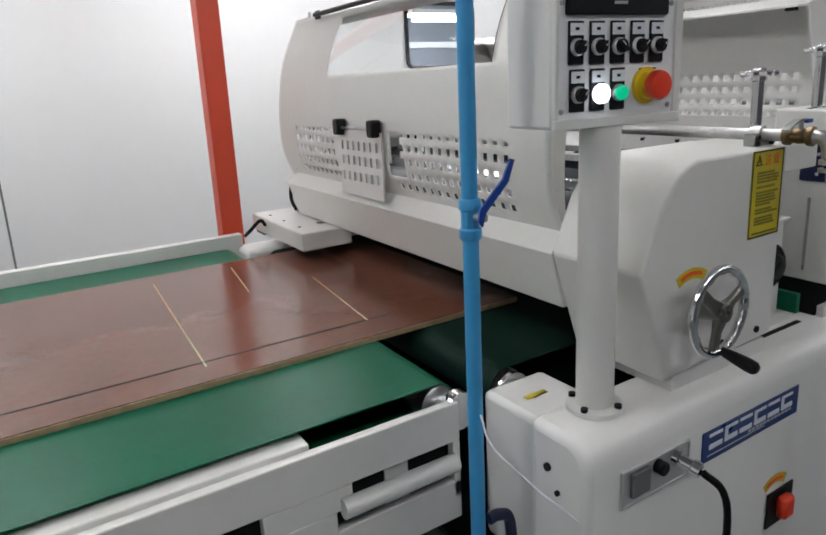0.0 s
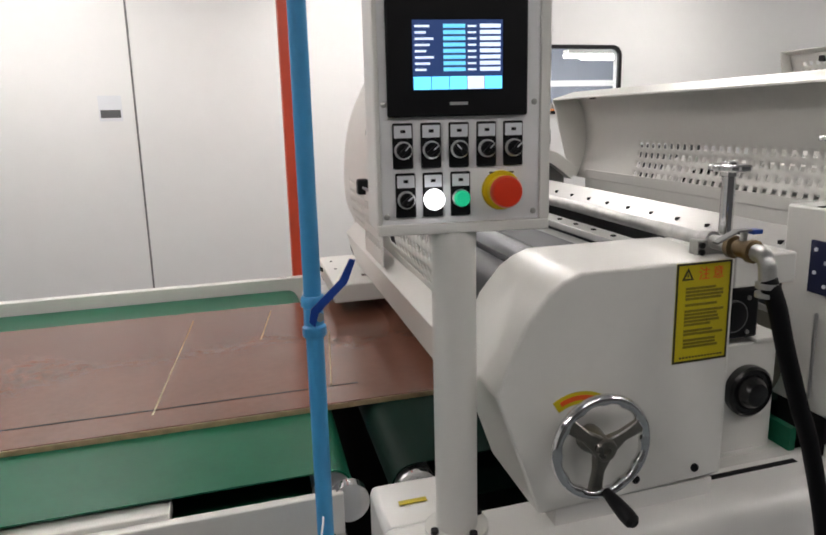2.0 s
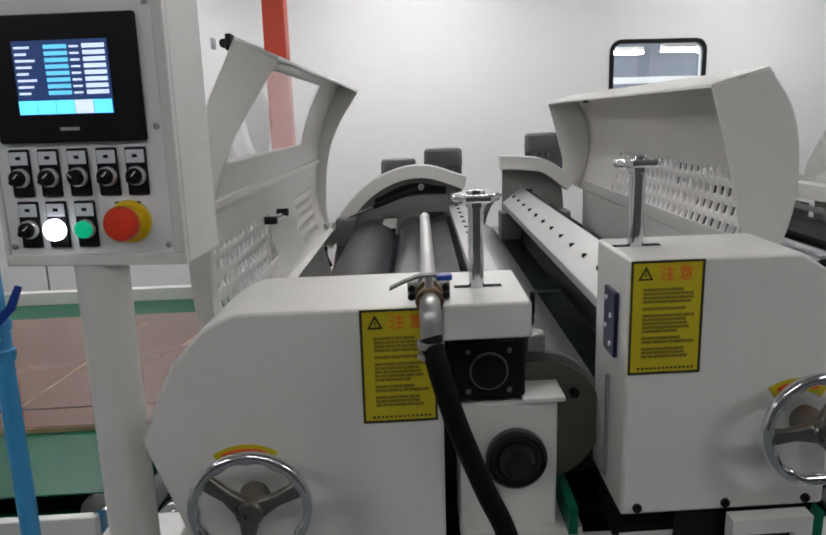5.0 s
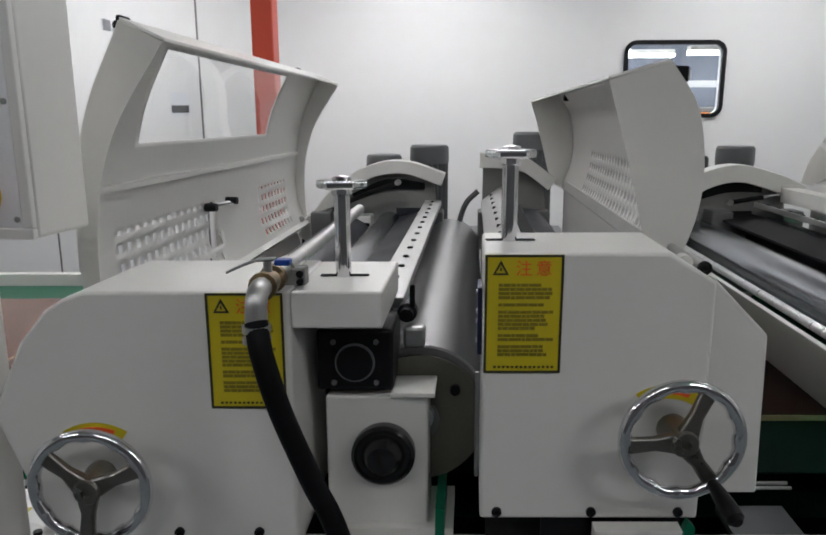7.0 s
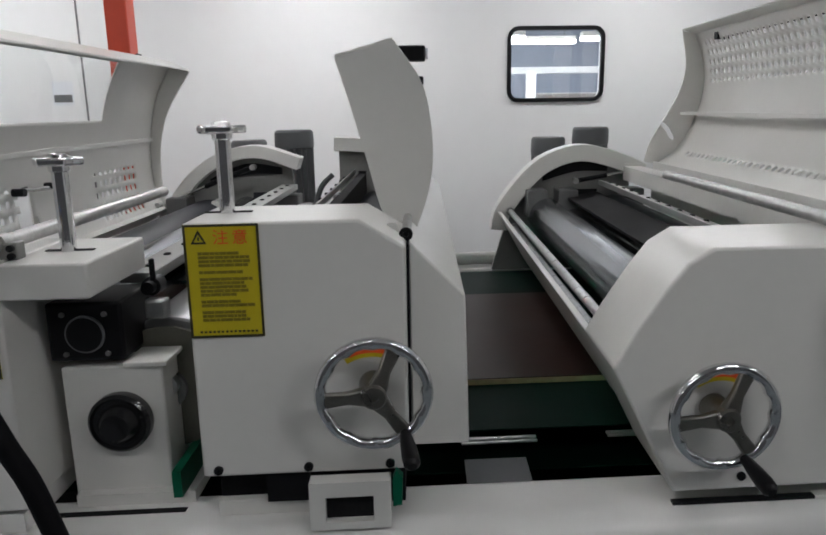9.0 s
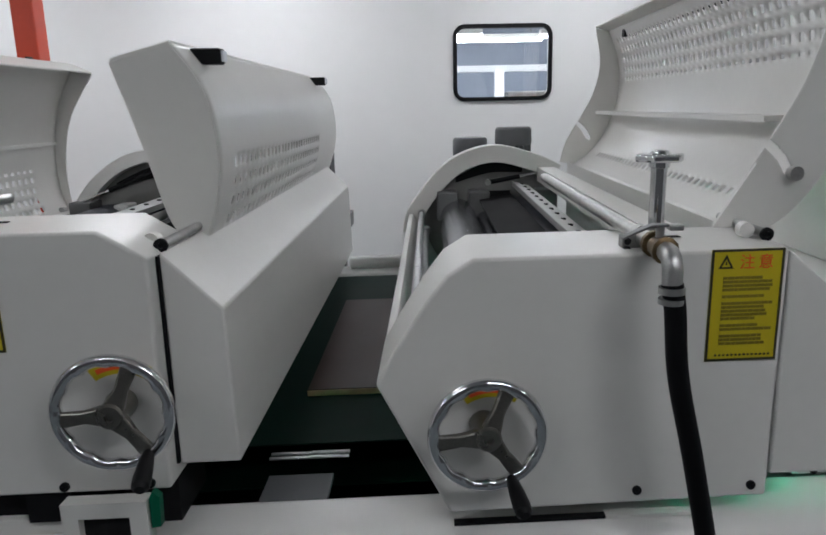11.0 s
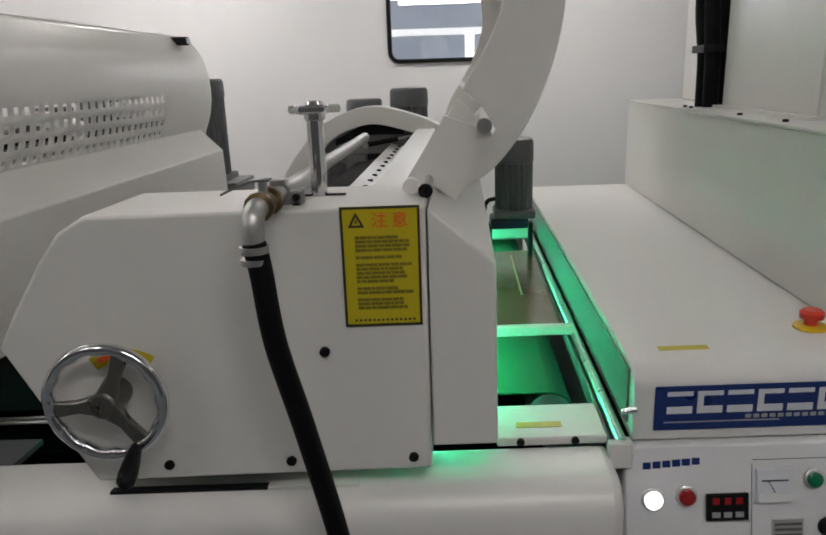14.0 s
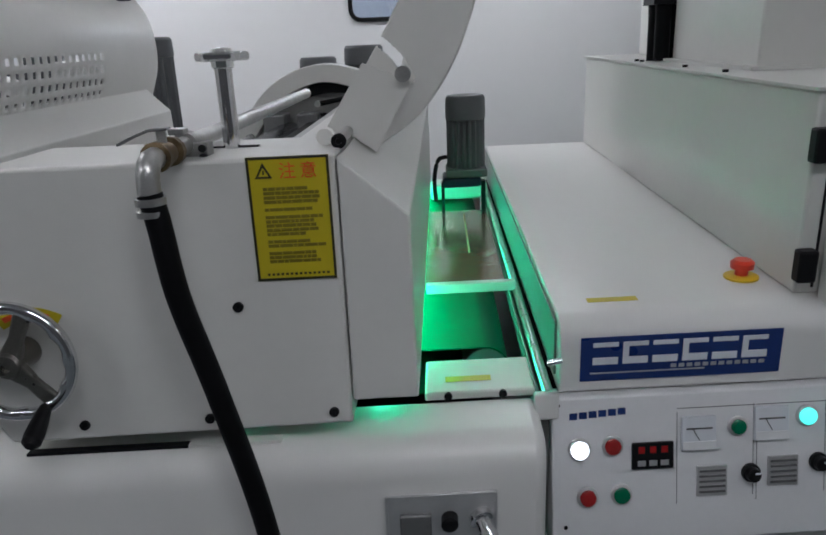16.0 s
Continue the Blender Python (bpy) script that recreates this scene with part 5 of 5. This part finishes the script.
part("wire", sweep([(0.725, 1.045, 0.85), (0.72, 1.0, 0.80), (0.784, 0.95, 0.714), (0.86, 0.83, 0.60), (0.90, 0.80, 0.3), (0.90, 0.82, 0.004)], 0.0022, seg=6), SIGN_W, wr)

# ---- lamp tunnel unit to the right ----
uv = thing("lamp_tunnel", (4.4, 2.1, 0), "white steel curing tunnel with a flat table and tall housing", "curing machine")
r, out = 0.05, []
for k in range(9):
    a = radians(180 - 90 * k / 8)
    out.append((1.0 + r + r * math.cos(a), 0.975 - r + r * math.sin(a)))
side = [(1.0, 0.83)] + out + [(3.18, 0.975), (3.18, 0.83)]
bm = bmesh.new()
a = [bm.verts.new((3.665, y, z)) for y, z in side]
b = [bm.verts.new((5.4, y, z)) for y, z in side]
bm.faces.new(a)
bm.faces.new(b[::-1])
for i in range(len(side)):
    j = (i + 1) % len(side)
    bm.faces.new((a[i], b[i], b[j], a[j]))
part("table", bm, WHITE_B, uv, bevel=0.004)
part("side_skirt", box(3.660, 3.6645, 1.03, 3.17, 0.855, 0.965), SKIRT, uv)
part("entry_slot", box(3.663, 3.68, 1.06, 3.1, 0.80, 0.829), DARK, uv)
part("tower", box(4.14, 5.3, 1.08, 3.18, 0.976, 1.365), WHITE, uv, bevel=0.006)
part("tower_top", box(4.13, 5.31, 1.07, 3.19, 1.3655, 1.372), WHITE, uv)
for y, z in ((1.06, 1.27), (1.06, 1.04)):
    part("hinge", box(4.128, 4.165, y - 0.012, y + 0.018, z - 0.032, z + 0.032), BLACK, uv, bevel=0.005)
part("door_gap", box(4.172, 4.176, 1.076, 1.0795, 0.99, 1.36), DARK, uv)
part("tower_door", box(4.178, 5.3, 1.005, 1.0755, 0.835, 1.36), WHITE, uv, "white hinged front door", 0.02, segments=4)
part("lower_case", box(3.68, 5.4, 1.03, 3.1, 0.03, 0.829), WHITE_B, uv)
part("kick_gap", box(3.70, 5.38, 1.06, 3.0, 0, 0.03), DARK, uv)
for y in (1.9, 2.35, 2.42, 1.6):
    part("screw", lathe([(0.008, 0), (0.008, 0.007)], (4.17, y, 1.372), (0, 0, 1), seg=10), BLACK, uv)
duct = thing("lamp_housing", (4.6, 2.0, 1.372), "tall white lamp housing on top of the tunnel", "lamp housing")
part("box", box(4.26, 4.95, 1.62, 2.30, 1.373, 2.4), WHITE, duct, bevel=0.006)
part("flange", box(4.235, 4.97, 1.60, 2.32, 1.3728, 1.382), WHITE, duct)
duct2 = thing("lamp_housing", (4.6, 2.6, 1.372), "tall white lamp housing behind the black cables", "lamp housing")
part("box", box(4.35, 4.9, 2.62, 3.05, 1.373, 2.4), WHITE, duct2, bevel=0.006)
cb = thing("cable_bundle", (4.22, 2.38, 1.372), "thick black cable bundle rising from the housing", "cables")
for k, (dx, dy) in enumerate(((0, 0), (0.03, 0.02), (-0.012, 0.045), (0.035, 0.06))):
    part("cable", sweep([(4.24 + dx, 2.36 + dy, 1.373), (4.236 + dx, 2.36 + dy, 1.55), (4.225 + dx * 1.4, 2.37 + dy, 1.75), (4.24 + dx, 2.36 + dy, 2.0), (4.25 + dx, 2.38 + dy, H)], 0.028), HOSE, cb)
part("strap", box(4.19, 4.31, 2.32, 2.45, 1.56, 1.585), BLACK, cb)
maker_sign(3.705, 4.088, 1.0, 0.852, 0.942)
e = thing("stop_switch", (4.082, 1.19, 0.975), "red mushroom stop button on a yellow collar", "stop button")
part("collar", lathe([(0.036, 0), (0.036, 0.004), (0.030, 0.007)], (4.082, 1.19, 0.9755), (0, 0, 1), seg=32), BTN_YEL, e)
part("button", lathe([(0.014, 0.006), (0.014, 0.02), (0.024, 0.022), (0.025, 0.034), (0.018, 0.04)], (4.082, 1.19, 0.9755), (0, 0, 1), seg=32), BTN_RED, e)
e = thing("arrow_sticker", (3.77, 1.10, 0.975), "yellow arrow sticker on the table edge", "sticker", "arrow stickers")
part("sheet", box(3.735, 3.835, 1.09, 1.112, 0.9755, 0.9762), YELLOW, e)
e = thing("door_latch", (3.655, 1.02, 0.90), "small chrome latch at the table's corner", "latch")
part("pin", tube((3.668, 0.985, 0.905), (3.64, 0.985, 0.9), 0.006), CHROME, e)

# sloping console below the table
con = thing("control_console", (4.3, 0.97, 0.56), "sloping white console with buttons, meters and switches", "console")
CZ0, CZ1, CY0, CY1 = 0.565, 0.825, 0.925, 0.985
bm = bmesh.new()
side = [(CY0, CZ0), (CY1, CZ1), (1.03, CZ1), (1.03, CZ0 - 0.03), (CY0, CZ0 - 0.03)]
a = [bm.verts.new((3.65, y, z)) for y, z in side]
b = [bm.verts.new((5.2, y, z)) for y, z in side]
bm.faces.new(a)
bm.faces.new(b[::-1])
for i in range(5):
    bm.faces.new((a[i], b[i], b[(i + 1) % 5], a[(i + 1) % 5]))
part("case", bm, PANEL_M, con, bevel=0.004)
lean = math.atan2(CY1 - CY0, CZ1 - CZ0)


def on_console(x, z, d=0.0):
    """A place on the sloping face at plan x and height z, d metres proud of it."""
    k = (z - CZ0) / (CZ1 - CZ0)
    return Vector((x, CY0 + k * (CY1 - CY0) - d * math.cos(lean), z + d * math.sin(lean)))


OUTWARD = Vector((0, -math.cos(lean), math.sin(lean)))
UPWARD = Vector((0, math.sin(lean), math.cos(lean)))


def cplate(name, x, z, w, h, d0, d1, mat, parent, label="", bevel=0.0):
    bm = bmesh.new()
    c = on_console(x, z)
    vs = [bm.verts.new(c + Vector((u * w / 2, 0, 0)) + UPWARD * (v * h / 2) + OUTWARD * d) for d in (d0, d1) for u, v in ((-1, -1), (1, -1), (1, 1), (-1, 1))]
    for q in ((0, 1, 2, 3), (4, 5, 6, 7), (0, 1, 5, 4), (1, 2, 6, 5), (2, 3, 7, 6), (3, 0, 4, 7)):
        bm.faces.new([vs[i] for i in q])
    return part(name, bm, mat, parent, label, bevel)


def push_button(x, z, mat, label, r=0.0175):
    b = part("button", lathe([(r + 0.003, 0.0005), (r + 0.003, 0.006), (r, 0.008)], on_console(x, z), OUTWARD, seg=28), SILVER, con, label)
    part("lens", lathe([(r * 0.9, 0.006), (r * 0.88, 0.013), (r * 0.6, 0.016)], on_console(x, z), OUTWARD, seg=28), mat, b)


push_button(3.702, 0.728, LIT_WHITE, "lit white push button", 0.019)
push_button(3.765, 0.732, BTN_DKRED, "dark red push button")
push_button(3.717, 0.636, BTN_DKRED, "dark red push button")
push_button(3.782, 0.638, BTN_GREEN, "green push button")
push_button(4.006, 0.757, BTN_GREEN, "green push button", 0.016)
push_button(4.140, 0.770, LIT_TEAL, "lit teal push button", 0.018)
for x, z in ((3.930, 0.748), (4.070, 0.760), (4.215, 0.77)):
    m = cplate("meter", x, z, 0.066, 0.066, 0.0006, 0.010, SIGN_W, con, "white dial meter", 0.002)
    cplate("scale", x, z + 0.010, 0.050, 0.003, 0.0103, 0.011, GREY, m)
    cplate("lower_cover", x, z - 0.022, 0.062, 0.016, 0.0103, 0.0125, PANEL_M, m)
    part("needle", tube(on_console(x, z - 0.012, 0.0115), on_console(x - 0.014, z + 0.012, 0.0115), 0.0007, seg=5), BLACK, m)
for x, z in ((3.957, 0.655), (4.095, 0.667), (4.235, 0.675)):
    m = cplate("breaker", x, z, 0.058, 0.058, 0.0006, 0.006, SILVER, con, "grey ribbed vent plate")
    for k in range(5):
        cplate("rib", x, z - 0.02 + 0.01 * k, 0.05, 0.004, 0.0061, 0.0085, GREYPLATE, m)
for x, z in ((4.033, 0.666), (4.165, 0.68)):
    k = part("selector", lathe([(0.018, 0.0005), (0.018, 0.008), (0.014, 0.01), (0.013, 0.022), (0.011, 0.024)], on_console(x, z), OUTWARD, seg=24), BLACK, con, "black rotary selector")
    cplate("pointer", x + 0.005, z + 0.005, 0.010, 0.003, 0.0245, 0.0255, SIGN_W, k)
ctl = cplate("counter", 3.842, 0.710, 0.08, 0.052, 0.0006, 0.008, BLACK, con, "black digital counter with red digits", 0.002)
for k in range(3):
    cplate("digit", 3.820 + 0.022 * k, 0.722, 0.012, 0.013, 0.0082, 0.0088, BTN_DKRED, ctl)
    cplate("key", 3.820 + 0.022 * k, 0.697, 0.015, 0.010, 0.0082, 0.0105, SILVER, ctl)
for k in range(6):
    cplate("maker_mark", 3.691 + 0.0185 * k, 0.790 + 0.0012 * k, 0.015, 0.013, 0.0006, 0.0012, BLUE_S, con)
for x0, x1 in ((3.89, 4.04), (4.045, 4.18)):
    for q in ((x0, 0.70, 0.0012, 0.18), (x1 - 0.002, 0.71, 0.0012, 0.18), ((x0 + x1) / 2, 0.795, x1 - x0, 0.0014)):
        cplate("outline", q[0], q[1], q[2], q[3], 0.0005, 0.0009, GREY, con)
for x, z in ((3.662, 0.812), (3.675, 0.578)):
    part("screw", lathe([(0.004, 0.0004), (0.004, 0.002)], on_console(x, z), OUTWARD, seg=10), BLACK, con)

# ---- green lamp strip and the outfeed ----
gl = thing("green_lamp", (3.375, 1.9, 0.86), "glowing green lamp tube under the cover's side guard", "lamp")
part("tube", tube((3.31, 1.125, 0.882), (3.31, 2.75, 0.882), 0.008, seg=16), UV_GLOW, gl, "glowing green tube")
# Added sheet that keeps the green light off the belt behind it.
part("shield", box(3.284, 3.291, 1.30, 2.80, 0.824, 0.903), WHITE, gl, "added white sheet that blocks the tube's light")
part("end_cap", box(3.300, 3.320, 1.112, 1.124, 0.891, 0.9025), WHITE, gl)
part("end_cap", box(3.2945, 3.326, 2.752, 2.775, 0.850, 0.9025), WHITE, gl)
rl = thing("guide_channel", (3.64, 2.0, 0.80), "folded steel channel along the tunnel entry, toned down to grey", "channel")
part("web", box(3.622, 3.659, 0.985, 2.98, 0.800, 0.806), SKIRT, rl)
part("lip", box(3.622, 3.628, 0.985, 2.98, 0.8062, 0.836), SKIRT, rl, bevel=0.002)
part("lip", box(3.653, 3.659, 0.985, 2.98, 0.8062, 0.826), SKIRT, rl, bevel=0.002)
part("rail", tube((3.643, 0.975, 0.838), (3.643, 2.985, 0.838), 0.011, seg=20), STEEL, rl, "shiny round steel rail")
part("end_cap", box(3.615, 3.662, 0.965, 0.984, 0.792, 0.846), WHITE_B, rl, bevel=0.004)
# Added plate that closes the slit where green light leaks past the bed.
part("leak_blocker", box(3.6265, 3.6485, 0.99, 1.0, 0.1, 0.79), SKIRT, rl)
part("mount", box(3.628, 3.655, 1.05, 1.09, 0.03, 0.80), WHITE, rl)
cbar = thing("cross_bar", (3.53, 1.55, 0.82), "white steel cross bar over the outfeed roller", "cross bar")
part("bar", box(3.405, 3.64, 1.535, 1.56, 0.842, 0.868), WHITE, cbar, bevel=0.003)
cbar2 = thing("cross_bar", (3.53, 2.75, 0.82), "white steel cross bar at the far end", "cross bar")
part("bar", box(3.405, 3.64, 2.65, 2.80, 0.84, 0.90), WHITE, cbar2, bevel=0.01)
lp = thing("ledge_plate", (3.51, 1.02, 0.82), "white ledge plate with a yellow arrow sticker", "plate")
part("plate", prism([(3.41, 0.8205), (3.622, 0.8205), (3.622, 0.838), (3.41, 0.838)], 1.01, 1.15), WHITE, lp, bevel=0.004)
part("sticker", box(3.45, 3.54, 1.05, 1.072, 0.8385, 0.8392), YELLOW, lp, "yellow arrow sticker")
for x in (3.455, 3.56):
    part("bolt", lathe([(0.008, 0), (0.008, 0.006)], (x, 1.012, 0.83), (0, -1, 0), seg=12), BLACK, lp)
mt = gear_motor(3.545, 2.44, 1.278, 0.073, 0.985)
mt["label"] = "grey upright gear motor beside the tunnel"
ms = thing("motor_bracket", (3.52, 2.46, 0.90), "dark blue gearbox bracket under the motor", "bracket")
part("bracket", box(3.455, 3.60, 2.38, 2.52, 0.945, 0.984), NAVY, ms, bevel=0.01)
part("foot", box(3.602, 3.618, 2.42, 2.46, 0.8395, 0.96), BLACK, ms)
part("foot", box(3.45, 3.462, 2.42, 2.46, 0.8395, 0.96), BLACK, ms)
part("cable", sweep([(3.47, 2.40, 1.06), (3.44, 2.38, 1.05), (3.425, 2.37, 0.98), (3.43, 2.38, 0.90)], 0.008), BLACK, ms)
